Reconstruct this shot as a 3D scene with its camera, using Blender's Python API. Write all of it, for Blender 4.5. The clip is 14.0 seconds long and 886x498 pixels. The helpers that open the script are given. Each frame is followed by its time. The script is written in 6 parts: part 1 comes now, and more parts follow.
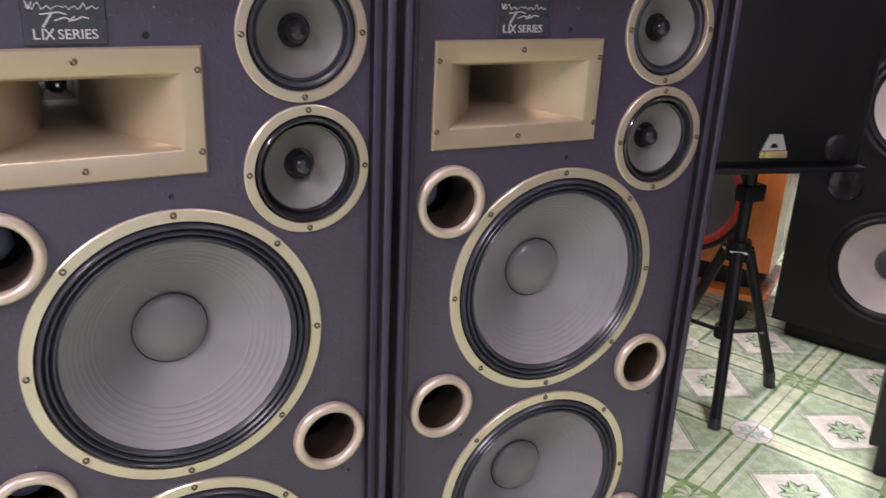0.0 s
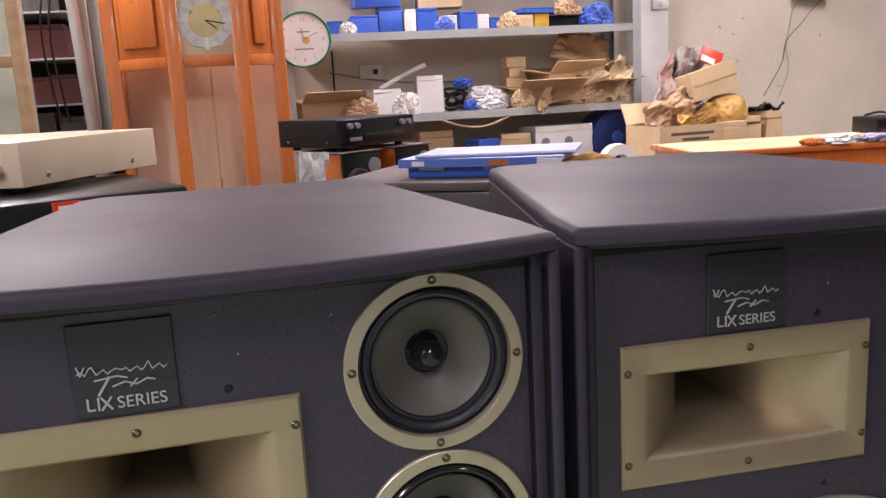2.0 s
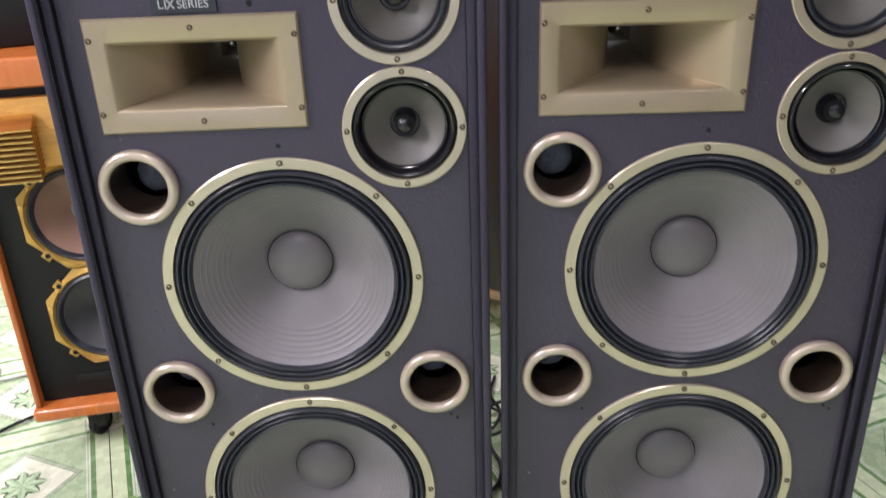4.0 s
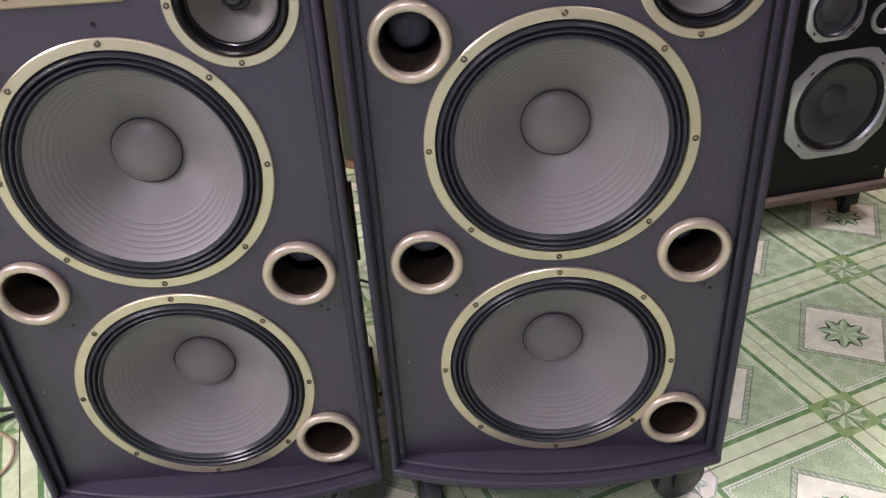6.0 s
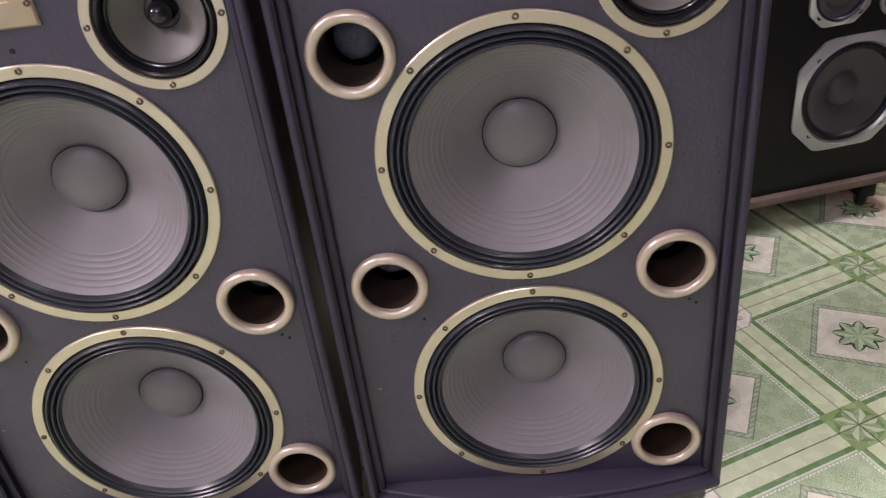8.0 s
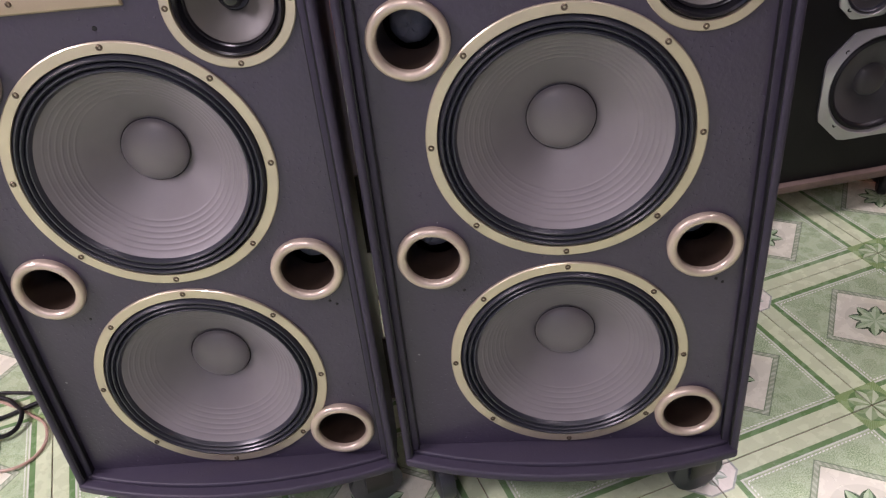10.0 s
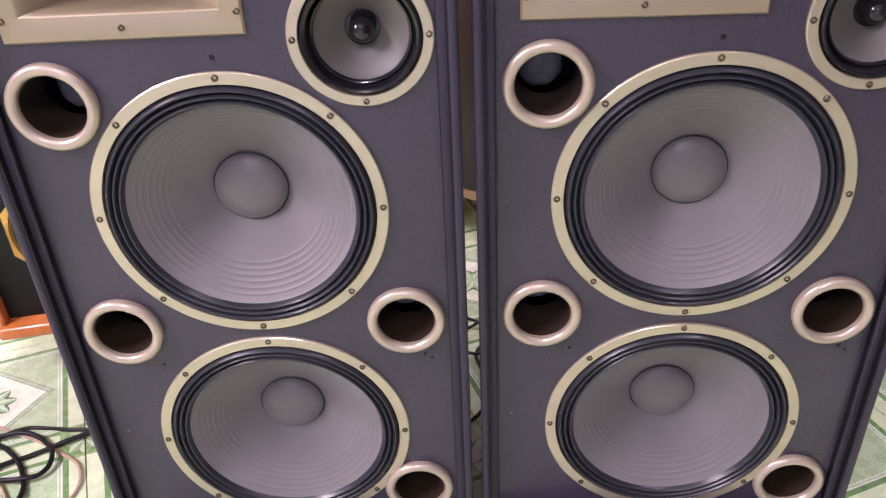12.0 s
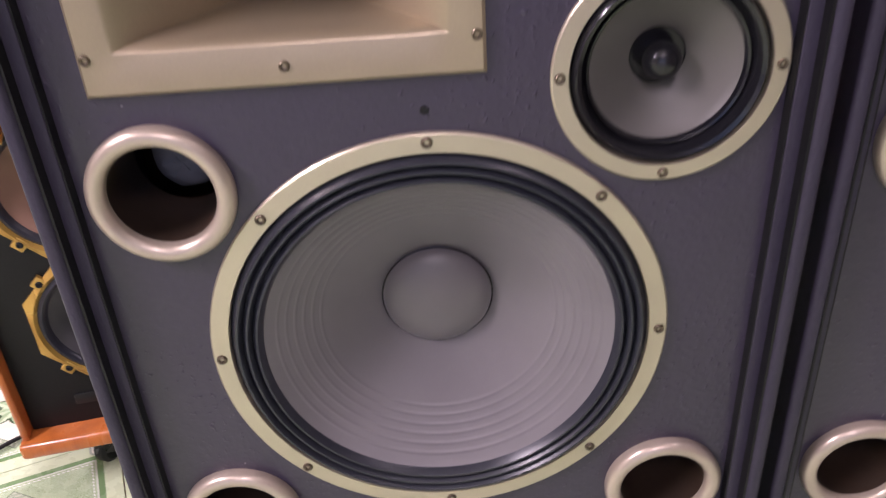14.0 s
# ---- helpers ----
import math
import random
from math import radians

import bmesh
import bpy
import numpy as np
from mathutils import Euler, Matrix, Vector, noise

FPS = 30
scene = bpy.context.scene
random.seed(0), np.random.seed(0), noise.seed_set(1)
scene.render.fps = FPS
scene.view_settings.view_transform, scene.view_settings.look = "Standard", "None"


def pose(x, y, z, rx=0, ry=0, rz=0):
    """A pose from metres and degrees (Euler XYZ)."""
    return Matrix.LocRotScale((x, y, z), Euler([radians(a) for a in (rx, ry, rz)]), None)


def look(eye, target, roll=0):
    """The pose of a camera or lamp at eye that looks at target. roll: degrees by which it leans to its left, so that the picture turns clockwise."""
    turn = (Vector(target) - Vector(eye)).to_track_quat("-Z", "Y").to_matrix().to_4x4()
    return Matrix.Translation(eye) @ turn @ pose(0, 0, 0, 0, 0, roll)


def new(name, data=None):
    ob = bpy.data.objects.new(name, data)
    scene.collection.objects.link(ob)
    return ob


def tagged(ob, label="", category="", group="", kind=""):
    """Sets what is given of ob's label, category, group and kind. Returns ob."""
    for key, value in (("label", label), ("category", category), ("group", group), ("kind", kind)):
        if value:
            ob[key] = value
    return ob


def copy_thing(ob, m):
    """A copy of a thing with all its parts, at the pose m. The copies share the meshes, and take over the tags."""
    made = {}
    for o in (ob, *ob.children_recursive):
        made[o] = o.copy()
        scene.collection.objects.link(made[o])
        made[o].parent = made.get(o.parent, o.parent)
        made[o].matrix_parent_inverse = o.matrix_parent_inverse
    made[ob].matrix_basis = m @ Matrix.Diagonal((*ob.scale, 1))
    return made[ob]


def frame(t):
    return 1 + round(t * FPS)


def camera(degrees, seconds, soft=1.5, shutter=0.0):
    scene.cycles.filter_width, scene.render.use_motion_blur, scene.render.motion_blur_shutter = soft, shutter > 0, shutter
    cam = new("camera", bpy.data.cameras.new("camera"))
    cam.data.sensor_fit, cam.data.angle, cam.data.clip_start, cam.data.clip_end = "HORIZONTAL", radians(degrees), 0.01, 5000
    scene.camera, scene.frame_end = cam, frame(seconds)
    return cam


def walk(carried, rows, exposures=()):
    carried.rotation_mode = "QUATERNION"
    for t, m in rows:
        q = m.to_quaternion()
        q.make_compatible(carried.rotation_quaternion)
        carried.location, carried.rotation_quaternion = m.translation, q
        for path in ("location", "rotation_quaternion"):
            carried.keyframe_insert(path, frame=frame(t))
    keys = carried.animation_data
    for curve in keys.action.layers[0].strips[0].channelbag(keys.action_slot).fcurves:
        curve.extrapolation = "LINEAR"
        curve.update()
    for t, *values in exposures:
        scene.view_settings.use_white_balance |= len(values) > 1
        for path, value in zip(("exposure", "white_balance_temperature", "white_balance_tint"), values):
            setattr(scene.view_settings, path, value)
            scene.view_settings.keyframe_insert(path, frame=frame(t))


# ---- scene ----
cam = camera(55.9, 14.0, soft=1.3, shutter=0.3)
PATH = [
    (0, (-0.197, -1.010, 1.276), (0.741, 0.613, 0.578), 2.66),
    (0.5, (-0.179, -1.021, 1.292), (0.633, 0.694, 0.661), 3.77),
    (1, (-0.114, -0.913, 1.303), (0.624, 0.862, 0.752), 5.9),
    (1.5, (-0.046, -0.798, 1.365), (0.564, 1.064, 0.922), 2.86),
    (2, (0.005, -0.724, 1.408), (0.480, 1.182, 1.027), -3.05),
    (2.5, (0.074, -0.761, 1.405), (0.440, 1.102, 0.776), -6.36),
    (3, (0.136, -0.914, 1.369), (0.346, 0.954, 0.684), -3.98),
    (3.5, (0.197, -1.051, 1.341), (0.268, 0.809, 0.611), -1.82),
    (4, (0.215, -1.115, 1.309), (0.228, 0.703, 0.477), -2.19),
    (4.2, (0.232, -1.127, 1.303), (0.259, 0.660, 0.405), -2.37),
    (6.3, (0.442, -1.038, 1.259), (0.485, 0.650, 0.188), -4.14),
    (6.5, (0.472, -1.022, 1.255), (0.566, 0.665, 0.186), -4.46),
    (7, (0.522, -0.987, 1.250), (0.752, 0.695, 0.193), -4.65),
    (7.5, (0.537, -0.970, 1.247), (0.718, 0.713, 0.182), -5.97),
    (8, (0.504, -0.978, 1.249), (0.458, 0.707, 0.172), -7.07),
    (10.3, (0.465, -1.043, 1.293), (0.364, 0.612, 0.175), -5.78),
    (10.5, (0.465, -1.036, 1.295), (0.323, 0.622, 0.187), -6.04),
    (11, (0.437, -1.018, 1.298), (0.243, 0.626, 0.175), -6.59),
    (11.5, (0.366, -0.997, 1.303), (0.246, 0.662, 0.192), -4.59),
    (12, (0.272, -0.947, 1.293), (0.250, 0.737, 0.214), -2.81),
    (12.5, (0.227, -0.885, 1.288), (0.266, 0.791, 0.197), -2.65),
    (13, (0.182, -0.738, 1.291), (0.181, 0.921, 0.173), -2.87),
    (13.5, (0.107, -0.634, 1.298), (-0.018, 1.061, 0.245), -3.24),
    (14, (0.001, -0.568, 1.190), (0.019, 1.145, 0.158), -3.73),
]
EXPOSURES = [(0.0, 0.39, 6300, 34), (0.5, 0.41, 6250, 34), (1.0, 0.51, 6200, 34), (1.5, -0.03, 6350, 29), (2.0, -0.45, 6550, 26), (2.5, -0.28, 6450, 26), (3.0, 0.36, 6250, 26), (3.5, 0.45, 6100, 25),
             (4.2, 0.33, 6220, 21), (6.3, 0.24, 6370, 30), (7.0, 0.24, 6470, 32), (8.2, 0.16, 6470, 34), (10.5, 0.16, 6370, 38), (12.0, 0.53, 6320, 41), (13.0, 0.43, 6320, 41), (14.0, 0.16, 6370, 40)]
walk(cam, [(t, look(eye, target, roll)) for t, eye, target, roll in PATH], EXPOSURES)

# ---------- light ----------
world = bpy.data.worlds.new("world")
scene.world = world
world.use_nodes = True
sky = world.node_tree.nodes.new("ShaderNodeTexSky")
sky.sky_type, sky.sun_disc = "NISHITA", False
sky.sun_elevation, sky.sun_rotation = radians(48), radians(20)
world.node_tree.links.new(sky.outputs[0], world.node_tree.nodes["Background"].inputs[0])
world.node_tree.nodes["Background"].inputs[1].default_value = 0.15
sun_data = bpy.data.lights.new("sun", "SUN")
sun_data.energy, sun_data.angle, sun_data.color = 4.5, radians(12), (1.0, 0.95, 0.88)
new("sun", sun_data).matrix_world = pose(0, 0, 8, -42, 0, -20)

# Unseen ceiling lamps; several are added fill for front, back wall and right.
UNSEEN_TUBES = [(-2.25, -1.2, 140), (1.5, -0.1, 24), (-0.1, -2.3, 40), (-0.9, 2.6, 105), (1.2, 2.65, 88), (2.75, 1.2, 80)]
for lx, ly, power in UNSEEN_TUBES:
    lamp = bpy.data.lights.new("tube_light", "AREA")
    lamp.shape, lamp.size, lamp.size_y = "RECTANGLE", 1.2, 0.06
    lamp.energy, lamp.color = power, (1.0, 0.97, 0.97)
    new("tube_light", lamp).matrix_world = pose(lx, ly, 2.93, 0, 0, 80)


# ---------- materials ----------
class Nodes:
    """Short-hand for a node tree: arithmetic on sockets."""

    def __init__(self, tree):
        self.tree = tree

    def node(self, kind, **props):
        n = self.tree.nodes.new(kind)
        for key, value in props.items():
            setattr(n, key, value)
        return n

    def m(self, op, *args):
        n = self.node("ShaderNodeMath", operation=op)
        for i, a in enumerate(args):
            if isinstance(a, (int, float)):
                n.inputs[i].default_value = a
            else:
                self.tree.links.new(a, n.inputs[i])
        return n.outputs[0]

    def mix(self, fac, a, b, blend="MIX"):
        n = self.node("ShaderNodeMix", data_type="RGBA", blend_type=blend)
        for slot, v in ((0, fac), (6, a), (7, b)):
            if isinstance(v, (int, float)):
                n.inputs[slot].default_value = v
            elif isinstance(v, tuple):
                n.inputs[slot].default_value = (*v, 1)
            else:
                self.tree.links.new(v, n.inputs[slot])
        return n.outputs[2]

    def noise(self, coord, scale, detail=3.0, rough=0.55):
        n = self.node("ShaderNodeTexNoise")
        n.inputs["Scale"].default_value, n.inputs["Detail"].default_value, n.inputs["Roughness"].default_value = scale, detail, rough
        self.tree.links.new(coord, n.inputs["Vector"])
        return n.outputs[0]

    def ramp(self, fac, lo, hi):
        n = self.node("ShaderNodeMapRange")
        self.tree.links.new(fac, n.inputs[0])
        n.inputs[1].default_value, n.inputs[2].default_value = lo, hi
        return n.outputs[0]


def blank(name):
    mat = bpy.data.materials.new(name)
    mat.use_nodes = True
    k = Nodes(mat.node_tree)
    bsdf = mat.node_tree.nodes["Principled BSDF"]
    coord = k.node("ShaderNodeTexCoord").outputs["Object"]
    return mat, k, bsdf, coord


def surface(name, base, rough=0.5, metal=0.0, second=None, scale=6.0, grain=120.0, bump=0.15, depth=0.001, coat=0.0, stretch=None, spread=0.22, spec=0.5, flecks=0.0, lumps=0.0, beads=0.0):
    """Painted, wooden, plastic or metal surface: two scales of variation, uneven gloss and fine relief."""
    mat, k, bsdf, coord = blank(name)
    if stretch:
        mp = k.node("ShaderNodeMapping")
        mp.inputs["Scale"].default_value = stretch
        k.tree.links.new(coord, mp.inputs[0])
        coord = mp.outputs[0]
    second = second or tuple(c * (1 - 1.6 * spread) for c in base)
    big = k.ramp(k.noise(coord, scale, 4.0), 0.3, 0.7)
    fine = k.noise(coord, grain, 2.0)
    colour = k.mix(big, base, second)
    colour = k.mix(k.m("MULTIPLY", k.ramp(fine, 0.35, 0.75), spread), colour, tuple(min(1, c * 1.5 + 0.01) for c in base))
    if flecks:
        # Pale chips; the same dots also paint in glints on the rough coat.
        spot = k.m("MULTIPLY", k.ramp(k.noise(coord, 110.0, 1.0), 0.755, 0.77), k.m("GREATER_THAN", k.noise(coord, 7.0, 2.0), 0.54))
        colour = k.mix(k.m("MULTIPLY", spot, flecks), colour, (0.34, 0.33, 0.35))
    k.tree.links.new(colour, bsdf.inputs["Base Color"])
    k.tree.links.new(k.m("ADD", rough - 0.06, k.m("MULTIPLY", big, 0.12)), bsdf.inputs["Roughness"])
    bsdf.inputs["Metallic"].default_value = metal
    bsdf.inputs["Specular IOR Level"].default_value = spec
    bsdf.inputs["Coat Weight"].default_value = coat
    bsdf.inputs["Coat Roughness"].default_value = 0.12
    if bump:
        b = k.node("ShaderNodeBump")
        b.inputs["Strength"].default_value, b.inputs["Distance"].default_value = bump, depth
        high = k.m("ADD", fine, k.m("MULTIPLY", k.noise(coord, 42.0, 2.0), 2.2 * lumps)) if lumps else fine
        if beads:
            # sparse hard beads of paint left by the roller
            bead = k.m("MULTIPLY", k.ramp(k.noise(coord, 170.0, 1.0), 0.64, 0.80), k.ramp(k.noise(coord, 9.0, 3.0), 0.42, 0.62))
            high = k.m("ADD", high, k.m("MULTIPLY", bead, beads))
        k.tree.links.new(high, b.inputs["Height"])
        k.tree.links.new(b.outputs[0], bsdf.inputs["Normal"])
    return mat


def tile_print(name):
    """Glazed floor tile: cream border, green bands, speckled field, turned white square with a flower, two kinds of corner."""
    mat, k, bsdf, coord = blank(name)
    sep = k.node("ShaderNodeSeparateXYZ")
    k.tree.links.new(coord, sep.inputs[0])
    x, y = sep.outputs[0], sep.outputs[1]
    ax, ay = k.m("ABSOLUTE", x), k.m("ABSOLUTE", y)
    edge = k.m("SUBTRACT", 0.2, k.m("MAXIMUM", ax, ay))

    def between(v, lo, hi):
        return k.m("MULTIPLY", k.m("GREATER_THAN", v, lo), k.m("LESS_THAN", v, hi))

    def flower(px, py, radius):
        """Eight pointed leaves: mask, dark edge towards the tips, lit half of each leaf, radius ratio."""
        r = k.m("SQRT", k.m("ADD", k.m("MULTIPLY", px, px), k.m("MULTIPLY", py, py)))
        th = k.m("ADD", k.m("ARCTAN2", py, px), 6.2832)
        a = k.m("SUBTRACT", k.m("MODULO", k.m("ADD", th, 0.3927), 0.7854), 0.3927)
        along = k.m("DIVIDE", k.m("MULTIPLY", r, k.m("COSINE", a)), radius)
        side = k.m("DIVIDE", k.m("ABSOLUTE", k.m("MULTIPLY", r, k.m("SINE", a))), radius)
        wide = k.m("MULTIPLY", 0.25, k.m("SINE", k.m("MULTIPLY", k.m("POWER", k.m("MINIMUM", along, 1.0), 1.25), 3.1416)))
        ratio = k.m("DIVIDE", side, k.m("MAXIMUM", wide, 0.0005))
        inside = k.m("LESS_THAN", ratio, 1.0)
        rim = k.m("MULTIPLY", k.m("MULTIPLY", inside, k.m("GREATER_THAN", ratio, 0.58)), k.m("GREATER_THAN", along, 0.52))
        half = k.m("GREATER_THAN", a, 0.0)
        return inside, rim, half, k.m("DIVIDE", r, radius)

    blot = k.noise(coord, 9.0, 3.0)
    fleck = k.noise(coord, 420.0, 2.0)
    cream = k.mix(blot, (0.60, 0.69, 0.44), (0.53, 0.63, 0.40))
    colour = cream
    info = k.node("ShaderNodeObjectInfo").outputs["Random"]
    # field inside the bands
    field = k.mix(k.ramp(fleck, 0.4, 0.62), (0.20, 0.32, 0.15), (0.53, 0.66, 0.42))
    field = k.mix(k.ramp(k.noise(coord, 14.0), 0.35, 0.7), field, (0.42, 0.54, 0.33))
    colour = k.mix(k.m("GREATER_THAN", edge, 0.050), colour, field)
    colour = k.mix(between(edge, 0.034, 0.046), colour, (0.12, 0.25, 0.085))
    colour = k.mix(between(edge, 0.046, 0.050), colour, (0.62, 0.68, 0.56))
    dash = k.m("GREATER_THAN", k.m("SINE", k.m("MULTIPLY", k.m("SUBTRACT", x, y), 700.0)), -0.2)
    colour = k.mix(k.m("MULTIPLY", between(edge, 0.0535, 0.0565), dash), colour, (0.80, 0.82, 0.76))
    speck = k.m("MULTIPLY", k.ramp(k.noise(coord, 170.0, 1.0), 0.70, 0.74), k.m("GREATER_THAN", edge, 0.058))
    colour = k.mix(k.m("MULTIPLY", speck, 0.6), colour, (0.16, 0.17, 0.10))
    # turned square
    u = k.m("MULTIPLY", k.m("ADD", x, y), 0.70711)
    v = k.m("MULTIPLY", k.m("SUBTRACT", x, y), 0.70711)
    sq = k.m("MAXIMUM", k.m("ABSOLUTE", u), k.m("ABSOLUTE", v))
    dash2 = k.m("GREATER_THAN", k.m("SINE", k.m("MULTIPLY", k.m("ADD", u, v), 420.0)), 0.2)
    border = k.mix(dash2, (0.30, 0.37, 0.25), (0.44, 0.50, 0.36))
    colour = k.mix(k.m("LESS_THAN", sq, 0.097), colour, (0.17, 0.24, 0.14))
    colour = k.mix(k.m("LESS_THAN", sq, 0.0945), colour, border)
    colour = k.mix(k.m("LESS_THAN", sq, 0.0860), colour, (0.20, 0.27, 0.16))
    colour = k.mix(k.m("LESS_THAN", sq, 0.0835), colour, k.mix(blot, (0.74, 0.75, 0.60), (0.69, 0.70, 0.55)))
    ins, rim, half, rr = flower(u, v, 0.057)
    glow = k.m("LESS_THAN", rr, 0.60)
    colour = k.mix(k.m("MULTIPLY", k.m("LESS_THAN", rr, 1.12), 0.35), colour, (0.50, 0.52, 0.40))
    colour = k.mix(k.m("MULTIPLY", glow, 0.6), colour, (0.42, 0.52, 0.34))
    petal = k.mix(half, (0.46, 0.60, 0.38), (0.29, 0.44, 0.24))
    colour = k.mix(ins, colour, petal)
    colour = k.mix(rim, colour, (0.035, 0.085, 0.03))
    # corners: green patch where x and y have one sign, white octagon where they differ
    cx, cy = k.m("SUBTRACT", 0.2, ax), k.m("SUBTRACT", 0.2, ay)
    green_corner = k.m("GREATER_THAN", k.m("MULTIPLY", x, y), 0.0)
    patch = k.m("MULTIPLY", green_corner, k.m("LESS_THAN", k.m("MAXIMUM", cx, cy), 0.052))
    rays = k.m("GREATER_THAN", k.m("SINE", k.m("MULTIPLY", k.m("ARCTAN2", cy, cx), 90.0)), 0.0)
    colour = k.mix(patch, colour, k.mix(rays, (0.20, 0.33, 0.11), (0.26, 0.39, 0.16)))
    ins, rim, half, rr = flower(cx, cy, 0.047)
    petal = k.mix(half, (0.48, 0.58, 0.38), (0.24, 0.36, 0.17))
    dark = k.m("MULTIPLY", green_corner, k.m("LESS_THAN", rr, 0.95))
    colour = k.mix(k.m("MULTIPLY", dark, patch), colour, (0.12, 0.24, 0.08))
    colour = k.mix(k.m("MULTIPLY", green_corner, ins), colour, petal)
    octa = k.m("MAXIMUM", k.m("MAXIMUM", cx, cy), k.m("MULTIPLY", k.m("ADD", cx, cy), 0.70711))
    white_corner = k.m("SUBTRACT", 1.0, green_corner)
    colour = k.mix(k.m("MULTIPLY", white_corner, k.m("LESS_THAN", octa, 0.058)), colour, (0.35, 0.40, 0.33))
    colour = k.mix(k.m("MULTIPLY", white_corner, k.m("LESS_THAN", octa, 0.054)), colour, (0.76, 0.74, 0.64))
    ins, rim, half, rr = flower(cx, cy, 0.042)
    colour = k.mix(k.m("MULTIPLY", white_corner, ins), colour, k.mix(half, (0.66, 0.70, 0.60), (0.42, 0.52, 0.40)))
    colour = k.mix(k.m("MULTIPLY", white_corner, rim), colour, (0.30, 0.38, 0.28))
    # wear and dirt
    dirt = k.ramp(k.noise(coord, 22.0, 5.0, 0.7), 0.56, 0.80)
    colour = k.mix(k.m("MULTIPLY", dirt, 0.25), colour, (0.30, 0.27, 0.20))
    colour = k.mix(k.m("MULTIPLY", info, 0.10), colour, (0.62, 0.66, 0.55))
    k.tree.links.new(colour, bsdf.inputs["Base Color"])
    k.tree.links.new(k.m("ADD", 0.16, k.m("MULTIPLY", k.noise(coord, 30.0, 4.0), 0.22)), bsdf.inputs["Roughness"])
    b = k.node("ShaderNodeBump")
    b.inputs["Strength"].default_value, b.inputs["Distance"].default_value = 0.06, 0.001
    k.tree.links.new(k.noise(coord, 60.0), b.inputs["Height"])
    k.tree.links.new(b.outputs[0], bsdf.inputs["Normal"])
    return mat


def cone_paper(name, base, rings, rough=0.62, streak=0.0):
    """Pressed paper cone: fine radial and ring grain round the y axis."""
    mat, k, bsdf, coord = blank(name)
    fine = k.noise(coord, 900.0, 2.0)
    big = k.ramp(k.noise(coord, 12.0, 4.0), 0.3, 0.75)
    colour = k.mix(big, base, tuple(c * 0.82 for c in base))
    colour = k.mix(k.m("MULTIPLY", fine, 0.3), colour, tuple(c * 1.35 for c in base))
    k.tree.links.new(colour, bsdf.inputs["Base Color"])
    k.tree.links.new(k.m("ADD", rough, k.m("MULTIPLY", big, 0.1)), bsdf.inputs["Roughness"])
    bsdf.inputs["Sheen Weight"].default_value = 0.15
    if streak:
        tangent = k.node("ShaderNodeTangent", direction_type="RADIAL", axis="Y")
        k.tree.links.new(tangent.outputs[0], bsdf.inputs["Tangent"])
        bsdf.inputs["Anisotropic"].default_value = streak
    b = k.node("ShaderNodeBump")
    b.inputs["Strength"].default_value, b.inputs["Distance"].default_value = 0.12, 0.0005
    k.tree.links.new(fine, b.inputs["Height"])
    k.tree.links.new(b.outputs[0], bsdf.inputs["Normal"])
    return mat


PAINT = surface("textured purple-black paint", (0.038, 0.0325, 0.051), 0.47, grain=300.0, bump=0.36, depth=0.0010, scale=3.0, spread=0.15, spec=0.27, lumps=0.2, beads=0.5)
# Copy of PAINT with less gloss, to tame the sheen on the tops.
TOP_PAINT = surface("dusty textured purple-black paint", (0.040, 0.033, 0.048), 0.54, grain=300.0, bump=0.26, depth=0.0009, scale=3.0, spread=0.15, spec=0.22, lumps=0.2, beads=0.4)
BAFFLE = surface("rolled purple-black paint", (0.037, 0.029, 0.051), 0.37, grain=170.0, bump=0.42, depth=0.0012, scale=4.0, spread=0.14, spec=0.6, flecks=0.6, lumps=0.8, beads=3.2)
GOLD = surface("champagne gold paint", (0.56, 0.49, 0.37), 0.33, 0.72, grain=700.0, bump=0.05, depth=0.0004, scale=7.0, spread=0.08)
PORT_GOLD = surface("glossy champagne lacquer", (0.50, 0.415, 0.325), 0.33, 0.45, grain=300.0, bump=0.03, depth=0.0004, scale=9.0, spread=0.08, coat=0.12)
HORN_GOLD = surface("satin gold horn", (0.40, 0.325, 0.215), 0.36, 0.55, grain=500.0, bump=0.04, depth=0.0004, scale=5.0, spread=0.08)
RUBBER = surface("black rubber", (0.021, 0.023, 0.031), 0.34, grain=300.0, bump=0.05, depth=0.0005, spread=0.15)
GLOSS_BLACK = surface("glossy black plastic", (0.010, 0.010, 0.012), 0.16, grain=200.0, bump=0.02, depth=0.0003, spread=0.1)
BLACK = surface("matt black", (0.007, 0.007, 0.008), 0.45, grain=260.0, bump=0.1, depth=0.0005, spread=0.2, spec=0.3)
CONE = cone_paper("grey pressed paper", (0.150, 0.138, 0.140), 5, 0.42, 0.8)
CAP = cone_paper("grey dust cap felt", (0.130, 0.118, 0.120), 0, 0.34)
MID_CONE = cone_paper("pale grey mid cone", (0.098, 0.091, 0.080), 0, 0.42, 0.6)
STEEL = surface("blackened steel", (0.020, 0.019, 0.018), 0.30, 0.6, grain=200.0, bump=0.05, depth=0.0003, spread=0.2)
CHROME = surface("chromed steel", (0.6, 0.6, 0.6), 0.18, 1.0, grain=150.0, bump=0.04, depth=0.0003, spread=0.1)
BADGE = surface("dark badge plastic", (0.026, 0.029, 0.036), 0.27, grain=80.0, bump=0.02, depth=0.0003, spread=0.1)
SILVER = surface("silver print", (0.62, 0.62, 0.60), 0.35, 0.5, grain=400.0, bump=0.05, depth=0.0003, spread=0.2)
BRONZE = surface("dulled bronze screw steel", (0.15, 0.115, 0.08), 0.32, 0.75, grain=200.0, bump=0.08, depth=0.0003, spread=0.25)
